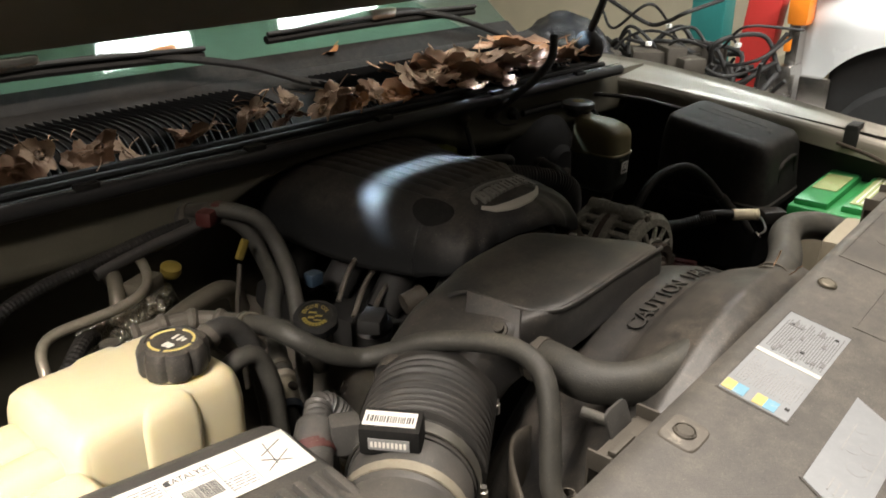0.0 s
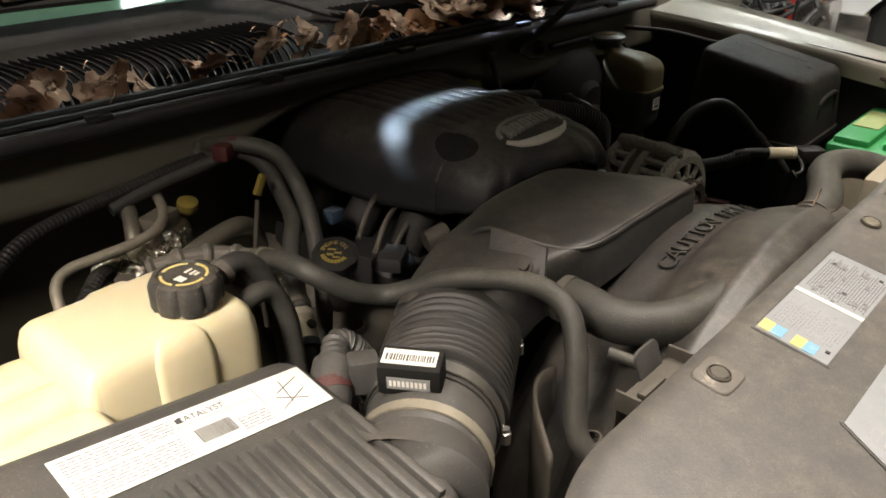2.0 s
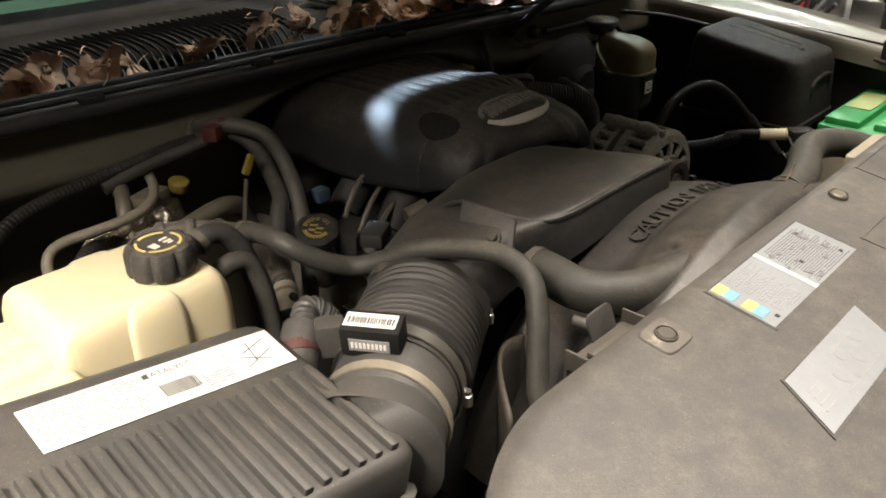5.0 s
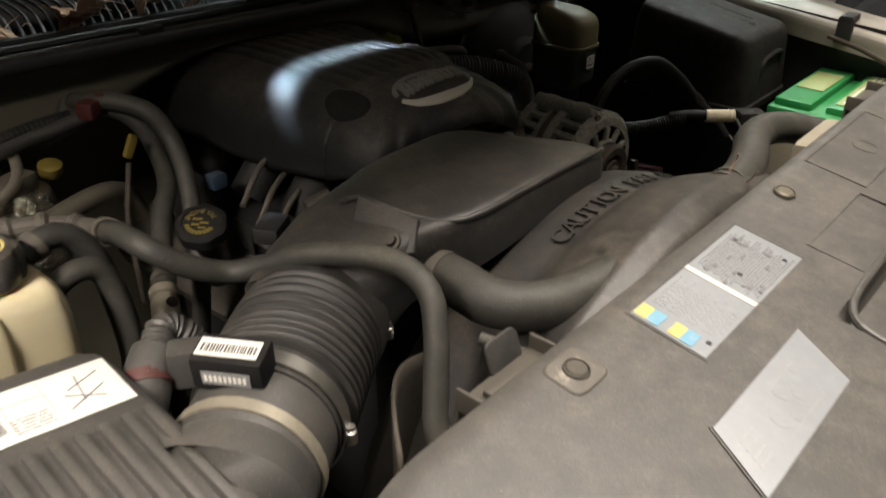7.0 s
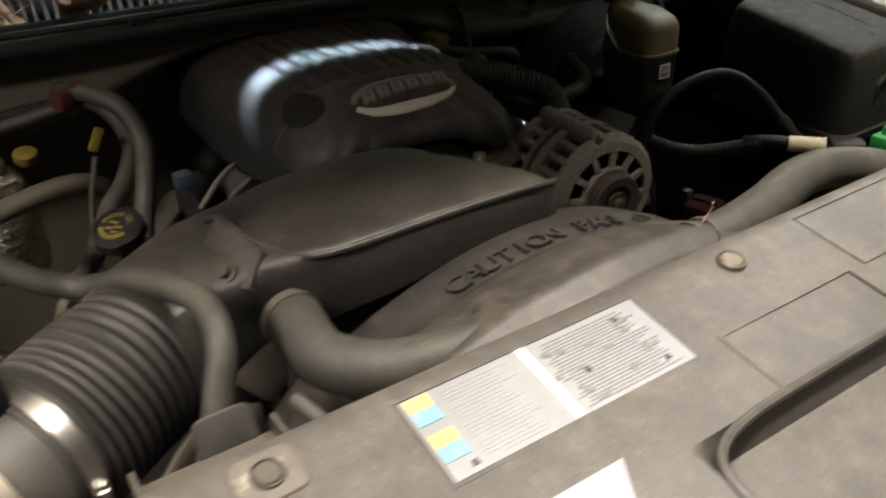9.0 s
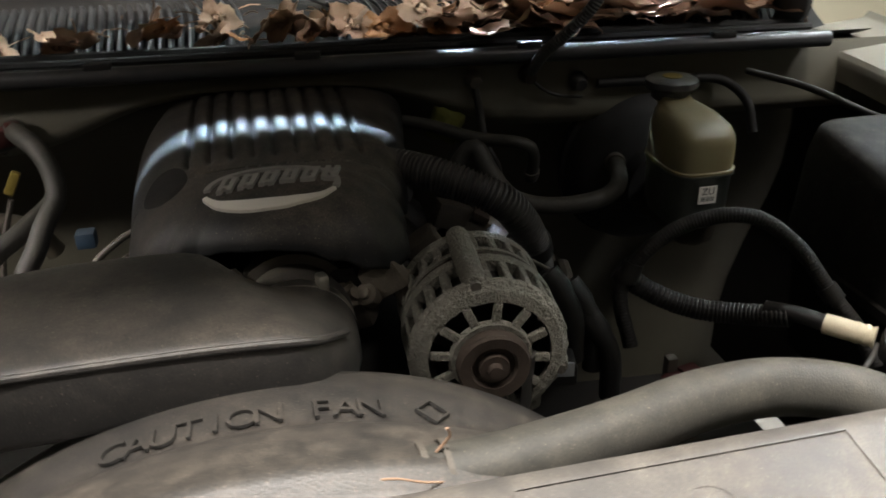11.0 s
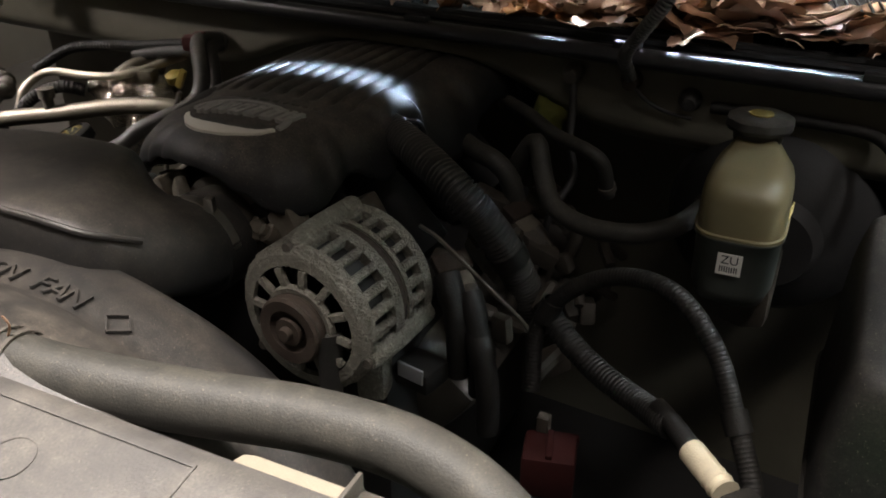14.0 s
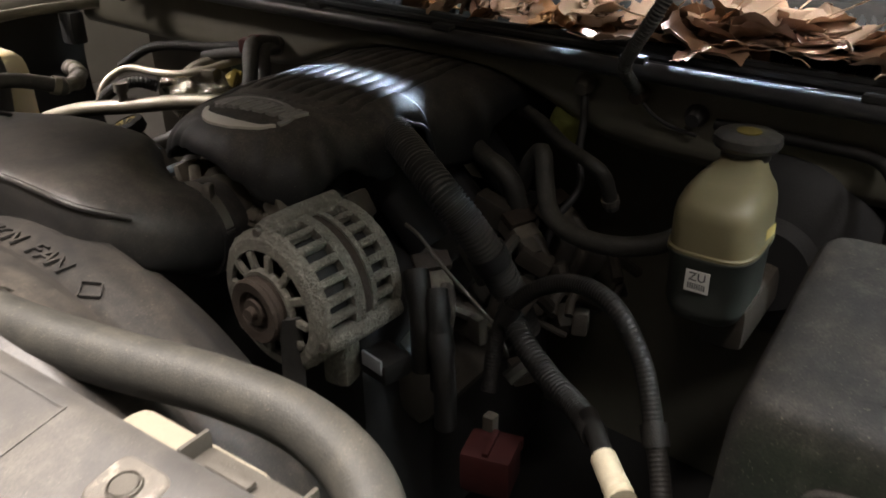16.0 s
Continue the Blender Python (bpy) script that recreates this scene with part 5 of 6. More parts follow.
hose_thing("vacuum_hose", [(0.150, 0.985, 1.045), (0.205, 0.95, 1.040), (0.255, 0.915, 1.030), (0.305, 0.88, 1.030), (0.325, 0.882, 1.015), (0.33, 0.90, 0.97)], 0.0085, M_HOSE, "thin black vacuum hose", "hose")
hose_thing("vacuum_hose", [(0.205, 0.885, 0.96), (0.225, 0.882, 1.01), (0.245, 0.875, 1.032), (0.262, 0.855, 1.00), (0.285, 0.83, 0.975), (0.33, 0.81, 0.968), (0.385, 0.80, 0.975), (0.425, 0.83, 0.98), (0.45, 0.90, 0.985)], 0.0115, M_HOSE, "black brake booster hose bending to the reservoir", "hose")
hose_thing("vacuum_hose", [(0.12, 0.90, 1.02), (0.175, 0.86, 1.015), (0.205, 0.845, 1.012), (0.225, 0.845, 0.99), (0.235, 0.85, 0.94)], 0.0125, M_HOSE, "short thick black vacuum hose", "hose")
hose_thing("firewall_wire", [(0.262, 0.945, 1.098), (0.268, 0.935, 1.06), (0.272, 0.92, 1.02), (0.285, 0.90, 0.985), (0.270, 0.87, 0.95), (0.262, 0.85, 0.90)], 0.0048, M_RUBBER, "taped wire hanging down the firewall", "wire")
hose_thing("firewall_wire", [(0.335, 0.94, 1.10), (0.350, 0.935, 1.085), (0.375, 0.935, 1.072), (0.41, 0.93, 1.068)], 0.0022, M_RUBBER, "thin blue-black wire on the firewall", "wire")
hose_thing("hood_cable", [(0.335, 0.935, 1.105), (0.337, 0.884, 1.143), (0.358, 0.854, 1.176), (0.382, 0.838, 1.211), (0.4, 0.846, 1.25)], 0.0075, M_RUBBER, "corrugated wire rising past the weatherstrip", "wire", corrugated(0.004, 0.14), 12, 0.0014)
hose_thing("fuse_wire", [(0.43, 0.93, 1.085), (0.48, 0.925, 1.085), (0.54, 0.92, 1.085), (0.60, 0.91, 1.082), (0.625, 0.88, 1.06), (0.63, 0.86, 1.02)], 0.0065, M_LOOM, "taped harness along the firewall", "wiring")
for x, y, z, mt, nm in ((0.262, 0.944, 1.10, M_GRIME, "grommet"), (0.335, 0.938, 1.102, M_RUST, "grommet"), (0.405, 0.935, 1.088, M_RUBBER, "grommet")):
    ob = part(nm, lathe(B(), [(0.0, -0.012), (0.008, -0.012), (0.010, -0.004), (0.013, 0.0), (0.013, 0.006), (0, 0.006)], (x, y, z), (0, 1, 0.2), 16, False), mt)
    tagged(ob, "small grimy grommet with a wire in the firewall", "grommet", "grommets")
rnd = random.Random(12)
t = thing("ignition_harness", (0.26, 0.76, 0.9), "grimy harness of short leads and brackets beside the cylinder head", "wiring")
for k in range(34):
    x, y = rnd.uniform(0.20, 0.34), rnd.uniform(0.62, 0.92)
    z = 0.925 - (x - 0.2) * 0.5 + rnd.uniform(-0.03, 0.045)
    bm = B()
    if k % 2:
        bx(bm, (x, y, z), (rnd.uniform(0.012, 0.03), rnd.uniform(0.015, 0.05), rnd.uniform(0.012, 0.035)), 0.004, rotz(rnd.uniform(0, 180)) @ Matrix.Rotation(rnd.uniform(-0.6, 0.6), 4, "X"))
    else:
        tube(bm, [(x, y, z), (x + rnd.uniform(-0.02, 0.02), y + 0.03, z + 0.015), (x + rnd.uniform(-0.02, 0.04), y + 0.07, z - 0.02)], rnd.uniform(0.004, 0.009), 8, 0.012)
    part("bracket" if k % 2 else "lead", bm, M_OILYSHADE, t)
for k in range(4):
    y = 0.665 + 0.082 * k
    x = 0.232 + 0.006 * k
    c = V(x, y, 0.952 - 0.004 * k)
    co = thing("ignition_coil", c, "dusty brown-grey ignition coil with plug and bent boot", "ignition coil", "ignition coils")
    m = rotz(-38 + 9 * k) @ Matrix.Rotation(0.45, 4, "Y")
    part("body", bx(B(), c, (0.046, 0.034, 0.026), 0.005, m), M_CAST, co)
    part("core", bx(B(), c + m @ V(-0.010, 0.0, 0.014), (0.022, 0.040, 0.010), 0.002, m), M_RUST, co, "rusty laminated core")
    part("connector", bx(B(), c + m @ V(0.030, -0.010, 0.004), (0.024, 0.020, 0.018), 0.003, m), M_GRIME, co, "pale grey plug")
    part("boot", tube(B(), [c + m @ V(0.018, 0.008, 0.004), c + m @ V(0.045, 0.004, 0.0), c + m @ V(0.060, -0.002, -0.022), c + m @ V(0.062, -0.004, -0.065)], 0.0085, 12, 0.005, lambda s: 1.25 if s < 0.012 else 1.0), M_OILYSHADE, co, "bent rubber boot")
t = thing("coil_plug", (0.262, 0.585, 0.95), "dusty grey coil plugs beside the alternator", "connector")
for k, (x, y, z, a) in enumerate(((0.262, 0.60, 0.97, 30), (0.285, 0.60, 0.955, 35), (0.300, 0.585, 0.925, 40))):
    part("plug", tube(B(), [(x - 0.012, y + 0.012, z + 0.018), (x, y, z), (x + 0.010, y - 0.010, z - 0.025), (x + 0.012, y - 0.012, z - 0.075)], 0.0115, 14, 0.006, lambda s: 1.0 if s > 0.03 else 1.18), M_LOOM, t)
ob = part("yellow_cap", lathe(B(), [(0.0, -0.012), (0.022, -0.012), (0.026, 0.0), (0.022, 0.014), (0.010, 0.024), (0, 0.024)], (0.228, 0.965, 1.035), (0.1, -1, 0.3), 18, False, lambda u, h: 1 + 0.18 * math.sin(u * 6.28318 * 4)), M_FOAM)
tagged(ob, "torn yellow-green foam on a fitting near the firewall", "fitting")

# brake fluid reservoir and booster
booster = thing("brake_booster", (0.51, 0.97, 0.95), "black round brake booster on the firewall", "brake booster")
bm = B()
lathe(bm, [(0.0, -0.085), (0.05, -0.085), (0.06, -0.07), (0.095, -0.055), (0.112, -0.035), (0.117, -0.012), (0.122, -0.008), (0.122, 0.002), (0.115, 0.02), (0.0, 0.05)], (0.515, 0.965, 0.955), (0, 1, 0.08), 48, False)
part("drum", bm, M_DARK, booster, "", 30)
bm = B()
bx(bm, (0.51, 0.83, 0.935), (0.05, 0.13, 0.05), 0.012)
tube(bm, [(0.51, 0.86, 0.93), (0.51, 0.77, 0.93)], 0.022, 14, 0.02)
part("master_cylinder", bm, M_OILYSHADE, booster)
res = thing("brake_reservoir", (0.49, 0.78, 0.94), "yellowed translucent fluid bottle with a black cap", "reservoir")


def res_sec(z, wx, wy, cx=0.494, cy=0.784):
    return rrect((cx, cy, z), (1, 0, 0), (0, 1, 0), wx, wy, 48, 0.55)


part("lower_bottle", loft(B(), [res_sec(0.945, 0.026, 0.038), res_sec(0.950, 0.034, 0.046), res_sec(0.965, 0.039, 0.052), res_sec(1.017, 0.0405, 0.054), res_sec(1.019, 0.043, 0.0565), res_sec(1.022, 0.043, 0.0565)]), M_FLUID, res, "grey-green lower half holding fluid", 60)
part("upper_bottle", loft(B(), [res_sec(1.0222, 0.043, 0.0565), res_sec(1.025, 0.043, 0.0565), res_sec(1.026, 0.041, 0.054), res_sec(1.056, 0.0405, 0.054), res_sec(1.065, 0.0393, 0.0525, 0.494, 0.785), res_sec(1.073, 0.0365, 0.049, 0.494, 0.788), res_sec(1.079, 0.032, 0.043, 0.493, 0.794), res_sec(1.083, 0.028, 0.038, 0.493, 0.80), res_sec(1.087, 0.021, 0.022, 0.491, 0.83), res_sec(1.094, 0.019, 0.019, 0.490, 0.838)]), M_RES, res, "yellowed upper half", 60)
bm = B()
lathe(bm, [(0.022, 0.0), (0.024, 0.002), (0.024, 0.012), (0.030, 0.013), (0.032, 0.017), (0.031, 0.024), (0.026, 0.027), (0, 0.0275)], (0.490, 0.839, 1.086), (0, 0, 1), 36, True, lambda u, h: 1 + 0.05 * abs(math.sin(u * 3.14159 * 8)) * (h > 0.012))
rc = part("cap", bm, M_SHELL, res, "black screw cap", 30)
part("cap_label", lathe(B(), [(0.0, 0.0), (0.012, 0.0), (0.012, 0.001), (0, 0.001)], (0.490, 0.839, 1.1134), (0, 0, 1), 24, False), M_BRASS, rc, "yellow printed disc")
rm = frame_m((0.494, 0.7288, 0.998), (1, 0, 0), (0, 0, 1))
tag = part("sticker", plate(B(), rm, -0.013, -0.011, 0.010, 0.011, 0.0012), M_WHITE, res, "small white sticker with two letters")
lettering("ZU", 0.0125, rm @ Matrix.Translation((-0.0015, 0.0045, 0.0014)), M_INK, tag, 0.0001)
bm = B()
for k in range(8):
    plate(bm, rm, -0.010 + k * 0.0022, -0.008, -0.0088 + k * 0.0022, -0.002, 0.0014)
part("print_bars", bm, M_INK, tag)
rm2 = frame_m((0.5352, 0.792, 1.042), (0.1, 1, 0), (0, 0, 1))
part("side_sticker", plate(B(), rm2, -0.010, -0.012, 0.012, -0.001, 0.001), M_YELLOW, res, "small yellow warning sticker")

# under-hood fuse box
fb = thing("fuse_box", (0.65, 0.59, 0.88), "black plastic under-hood electrical centre with lettered lid", "fuse box")


def fb_sec(z, g, tilt=0.0, e=0.17):
    out = []
    for p in rrect((0.682, 0.596, z), (1, 0, 0), (0, 1, 0), 0.090 + g, 0.110 + g, 60, e):
        out.append(p + V(0, 0, tilt * (p.y - 0.592)))
    return out


part("base", loft(B(), [fb_sec(0.80, -0.012), fb_sec(0.932, -0.002), fb_sec(0.936, 0.003)]), M_COWL, fb, "black lower box")
part("lid", loft(B(), [fb_sec(0.930, 0.008), fb_sec(0.942, 0.009), fb_sec(0.945, 0.006), fb_sec(1.040, 0.001, 0.10), fb_sec(1.056, -0.002, 0.15), fb_sec(1.067, -0.005, 0.17), fb_sec(1.073, -0.010, 0.17), fb_sec(1.0755, -0.024, 0.17), fb_sec(1.0765, -0.045, 0.17)]), M_FUSE, fb, "dusty black lid", 40)
bm = B()
tube(bm, [(0.650, 0.490, 0.93), (0.650, 0.484, 0.995), (0.652, 0.483, 1.008), (0.664, 0.483, 1.014), (0.700, 0.483, 1.018), (0.724, 0.483, 1.016), (0.732, 0.484, 1.005), (0.732, 0.490, 0.93)], 0.0045, 10, 0.006)
part("latch", bm, M_FUSE, fb, "moulded latch loop")
em = frame_m((0.682, 0.596, 1.0768), (0.02, 1, 0.17), (-1, 0.02, 0))
lettering("ELECTRICAL CENTER", 0.0165, em, M_FUSE, fb, 0.0006, "raised_lettering")
for k in range(14):
    part("raised_bar", plate(B(), em, -0.06 + k * 0.0088, -0.030, -0.055 + k * 0.0088, -0.022, 0.0010), M_FUSE, fb)

# battery with its green top
bat = thing("battery", (0.705, 0.35, 0.78), "green-topped car battery with worn labels and side terminals", "battery")
part("case", bx(B(), (0.708, 0.352, 0.86), (0.255, 0.165, 0.18), 0.006), M_CREAM, bat, "pale battery case")
part("top", bx(B(), (0.708, 0.352, 0.955), (0.262, 0.172, 0.022), 0.005), M_GREEN, bat, "bright green lid rim")
for x0, x1, y0, y1, nm in ((0.590, 0.832, 0.372, 0.432, "raised_block"), (0.598, 0.832, 0.276, 0.352, "raised_block")):
    part(nm, bx(B(), ((x0 + x1) / 2, (y0 + y1) / 2, 0.970), (x1 - x0, y1 - y0, 0.016), 0.005), M_GREEN, bat)
part("label", bx(B(), (0.715, 0.3150, 0.9790), (0.20, 0.055, 0.002), 0.0006), M_GLABEL, bat, "worn olive label with scuffed print")
part("label", bx(B(), (0.72, 0.402, 0.9790), (0.11, 0.045, 0.002), 0.0006), M_GLABEL, bat, "faded picture label")
bm = B()
for j in range(5):
    a = 0.625
    while a < 0.80:
        w = rnd.uniform(0.004, 0.012)
        bx(bm, (a + w / 2, 0.297 + j * 0.009, 0.9804), (w, 0.003, 0.0008))
        a += w + 0.002
part("print_block", bm, M_WHITE, bat, "pale print")
for x in (0.60, 0.815):
    part("side_terminal", lathe(B(), [(0.012, 0.0), (0.012, 0.01), (0.008, 0.011), (0.008, 0.018), (0, 0.018)], (x, 0.27, 0.92), (0, -1, 0), 16), M_GRIME, bat)
hose_thing("hood_release_cable", [(0.765, 0.42, 1.045), (0.755, 0.36, 1.035), (0.76, 0.30, 1.015), (0.76, 0.22, 1.01)], 0.004, M_RUST, "thin brown hood release cable by the fender", "cable")
hose_thing("fender_line", [(0.62, 0.88, 1.10), (0.66, 0.80, 1.095), (0.70, 0.72, 1.078), (0.735, 0.68, 1.07)], 0.0045, M_LOOM, "black line running along the fender apron", "hose")

# ---------------------------------------------------------------- passenger side fittings
cap_t = thing("oil_filler_cap", (-0.33, 0.704, 0.98), "black oil filler cap with worn yellow print on a grey neck", "oil cap")
OA = V(-0.25, -0.28, 0.93).normalized()
OC = V(-0.330, 0.706, 0.998)
part("neck", tube(B(), [(-0.285, 0.76, 0.90), (-0.300, 0.735, 0.945), OC - OA * 0.01], 0.016, 14, 0.01), M_GRIME, cap_t)
cp = part("cap", lathe(B(), [(0.0225, -0.004), (0.0265, 0.0), (0.0265, 0.013), (0.024, 0.016), (0.0205, 0.017), (0.020, 0.0155), (0, 0.0155)], OC, OA, 48, True, lambda u, h: 1 + 0.06 * abs(math.sin(u * 3.14159 * 7)) * (h < 0.014)), M_COWL, cap_t, "knurled black cap", 30)
OX = (V(0.62, -0.76, 0.0) - OA * V(0.62, -0.76, 0.0).dot(OA)).normalized()
OM = frame_m(OC + OA * 0.0158, OX, OA.cross(OX))
for k, ch in enumerate("ENGINE OIL"):
    if ch != " ":
        a = radians(165 - 15 * k)
        lettering(ch, 0.0078, OM @ Matrix.Translation((0.0150 * math.cos(a), 0.0150 * math.sin(a), 0)) @ Matrix.Rotation(a - 1.5708, 4, "Z"), M_BRASS, cp, 0.0002, "printed_letter")
bm = B()
for x, y, w, h in ((-0.004, 0.004, 0.010, 0.0025), (0.004, -0.001, 0.009, 0.0025), (-0.005, -0.004, 0.008, 0.003), (0.003, -0.008, 0.009, 0.002)):
    plate(bm, OM, x - w / 2, y - h / 2, x + w / 2, y + h / 2, 0.0004)
for k in range(9):
    a = radians(205 + 15 * k)
    mm = OM @ Matrix.Translation((0.0150 * math.cos(a), 0.0150 * math.sin(a), 0)) @ Matrix.Rotation(a, 4, "Z")
    plate(bm, mm, -0.0025, -0.0016, 0.0025, 0.0016, 0.0004)
part("print_mark", bm, M_BRASS, cp, "worn yellow print")

t = thing("dipstick", (-0.30, 0.885, 1.0), "yellow dipstick handle on a thin tube", "dipstick")
part("handle", bx(B(), (-0.302, 0.884, 1.040), (0.011, 0.008, 0.030), 0.003, Matrix.Rotation(0.5, 4, "Y")), M_BRASS, t)
part("tube", tube(B(), [(-0.308, 0.884, 1.02), (-0.33, 0.87, 0.95), (-0.34, 0.85, 0.85)], 0.0035, 8), M_OILYSHADE, t)
t = thing("sensor_plug", (-0.315, 0.937, 1.075), "red plastic connector on the firewall hose", "connector")
part("plug", bx(B(), (-0.313, 0.937, 1.079), (0.036, 0.024, 0.022), 0.005, rotz(25)), M_RED, t)
part("latch", bx(B(), (-0.300, 0.933, 1.093), (0.016, 0.012, 0.008), 0.002, rotz(25)), M_RED, t)
hose_thing("evaporator_line", [(-0.300, 0.945, 1.072), (-0.340, 0.955, 1.060), (-0.40, 0.965, 1.050), (-0.47, 0.97, 1.035)], 0.009, M_RUBBER, "black rubber line along the firewall")
hose_thing("cowl_drain_tube", [(-0.36, 0.985, 1.04), (-0.34, 0.965, 1.055), (-0.325, 0.96, 1.06)], 0.011, M_GRIME, "short grey drain tube end")

# air-conditioning pipes and accumulator
acc = thing("accumulator", (-0.40, 0.95, 0.85), "crinkled foil-wrapped air-conditioning accumulator with fittings", "accumulator")
part("can", lathe(B(), [(0.0, -0.12), (0.044, -0.12), (0.047, -0.10), (0.047, -0.02), (0.040, 0.004), (0.022, 0.012), (0, 0.013)], (-0.425, 0.945, 0.998), (0, 0, 1), 28, False), M_FOIL, acc, "crinkled foil can", 30)
part("block", bx(B(), (-0.428, 0.93, 1.018), (0.05, 0.03, 0.022), 0.006, rotz(20)), M_PIPE, acc, "machined fitting block")
part("service_cap", lathe(B(), [(0.012, 0.0), (0.014, 0.004), (0.014, 0.014), (0.009, 0.017), (0, 0.017)], (-0.375, 0.951, 1.008), (0, -0.3, 1), 18), M_BRASS, acc, "yellow service cap")
hose_thing("refrigerant_pipe", [(-0.398, 1.000, 1.034), (-0.406, 0.965, 1.032), (-0.424, 0.925, 1.026), (-0.452, 0.900, 1.021), (-0.490, 0.889, 1.020), (-0.525, 0.887, 1.020), (-0.570, 0.888, 1.018), (-0.592, 0.875, 1.010), (-0.602, 0.850, 0.990), (-0.604, 0.835, 0.95)], 0.0066, M_BAND, "bent dull aluminium refrigerant pipe", "pipe")
hose_thing("refrigerant_pipe", [(-0.440, 0.992, 1.012), (-0.447, 0.970, 1.026), (-0.458, 0.945, 1.025), (-0.470, 0.922, 1.010), (-0.474, 0.915, 0.985)], 0.0100, M_PIPE, "short dull aluminium pipe stub on the accumulator", "pipe")
for k, (x, y, z, r, tilt) in enumerate(((-0.470, 0.915, 0.975, 0.026, 0.3), (-0.505, 0.925, 0.985, 0.020, -0.5), (-0.440, 0.905, 0.990, 0.018, 0.6))):
    ob = part("foil_wrap", lathe(B(), [(0.0, -0.04), (r, -0.035), (r * 1.08, -0.01), (r * 0.8, 0.012), (r * 0.9, 0.016), (r * 0.35, 0.026), (0, 0.026)], (x, y, z), (tilt, -0.4, 0.8), 16, False, lambda u, h: 1 + 0.16 * math.sin(u * 6.28318 * 5 + 40 * h)), M_FOIL)
    tagged(ob, "crumpled foil wrap round a pipe joint", "insulation", "foil wraps")
for pts, r in (([(-0.66, 0.93, 1.00), (-0.60, 0.95, 1.035), (-0.54, 0.965, 1.045), (-0.46, 0.975, 1.050), (-0.38, 0.97, 1.062), (-0.33, 0.965, 1.066)], 0.0085), ([(-0.52, 0.90, 0.99), (-0.545, 0.875, 1.0), (-0.58, 0.85, 0.985), (-0.62, 0.84, 0.95)], 0.010)):
    hose_thing("taped_harness", pts, r, M_LOOM, "black taped harness crossing behind the coolant tank", "wiring", corrugated(0.006, 0.10), 12, 0.0016)
hose_thing("refrigerant_pipe", [(-0.285, 0.925, 0.93), (-0.305, 0.912, 0.968), (-0.345, 0.895, 0.988), (-0.42, 0.875, 0.985), (-0.52, 0.84, 0.97), (-0.62, 0.81, 0.955), (-0.70, 0.79, 0.93)], 0.013, M_PIPE, "thick dull refrigerant pipe with a valve", "pipe")
ob = part("service_valve", lathe(B(), [(0.008, 0.0), (0.008, 0.018), (0.012, 0.019), (0.012, 0.034), (0, 0.035)], (-0.53, 0.836, 0.976), (0, 0, 1), 14), M_GRIME)
tagged(ob, "grimy service valve cap on the pipe", "valve")
for k, (y0, z0) in enumerate(((0.80, 1.005), (0.77, 0.99), (0.745, 0.972))):
    hose_thing("steel_line", [(-0.12, y0 + 0.02, z0 + 0.005), (-0.18, y0, z0 - 0.01), (-0.225, y0 - 0.02, z0 - 0.04)], 0.004, M_GRIME, "thin dull steel line beside the cover", "pipe", group="steel lines")
t = thing("purge_valve", (-0.235, 0.70, 0.95), "black purge valve with a blue plug", "valve")
part("body", lathe(B(), [(0.026, 0.0), (0.028, 0.02), (0.028, 0.055), (0.020, 0.062), (0, 0.062)], (-0.225, 0.715, 0.905), (-0.2, -0.2, 1), 22), M_DARK, t)
part("plug", bx(B(), (-0.225, 0.83, 0.985), (0.022, 0.02, 0.02), 0.004), M_NAVY, t, "blue plug")
t = thing("sensor_bracket", (-0.24, 0.69, 0.94), "dark bracket with a grey cylinder beside the oil cap", "bracket")
part("plate", bx(B(), (-0.262, 0.675, 0.985), (0.045, 0.03, 0.02), 0.005, rotz(30)), M_DARK, t)
part("cylinder", lathe(B(), [(0.014, 0), (0.015, 0.03), (0.012, 0.032), (0, 0.032)], (-0.225, 0.655, 1.0), (0.8, -0.3, 0.2), 16), M_OILYSHADE, t)

# connector at the air flow meter
t = thing("meter_connector", (-0.52, 0.475, 1.02), "ribbed grey wiring connector with red and green tape", "connector")
CA = V(0.45, 0.75, 0.45).normalized()
part("boot", tube(B(), [(-0.552, 0.468, 1.012), (-0.530, 0.485, 1.030), (-0.514, 0.497, 1.038)], 0.0195, 18, 0.004), M_BOX, t, "dusty plug boot")
part("tape", lathe(B(), [(0.0200, -0.005), (0.0207, -0.005), (0.0207, 0.005), (0.0200, 0.005)], (-0.533, 0.483, 1.0275), CA, 24, False), M_RED, t, "red tape band")
part("plug", bx(B(), (-0.503, 0.472, 1.036), (0.028, 0.024, 0.034), 0.005, rotz(-35)), M_BOX, t, "grey plug")
part("loom_end", tube(B(), [(-0.514, 0.497, 1.038), (-0.497, 0.512, 1.046), (-0.482, 0.508, 1.035), (-0.473, 0.50, 1.01), (-0.468, 0.50, 0.95)], 0.0125, 14, 0.0018, corrugated(0.005, 0.14)), M_BOX, t, "corrugated loom end", 25)
t = thing("quick_connect", (-0.392, 0.700, 0.946), "grimy metal quick-connect fitting with rust and a blue ring", "fitting")
QA, QC = V(-0.46, -0.76, -0.42).normalized(), V(-0.388, 0.706, 0.947)
part("fitting", lathe(B(), [(0.0, -0.006), (0.0125, -0.006), (0.0155, -0.002), (0.0155, 0.005), (0.0115, 0.007), (0.0115, 0.011), (0.0150, 0.013), (0.0150, 0.038), (0.0120, 0.041), (0, 0.041)], QC, QA, 22), M_BAND, t, "dull plated collar", 30)
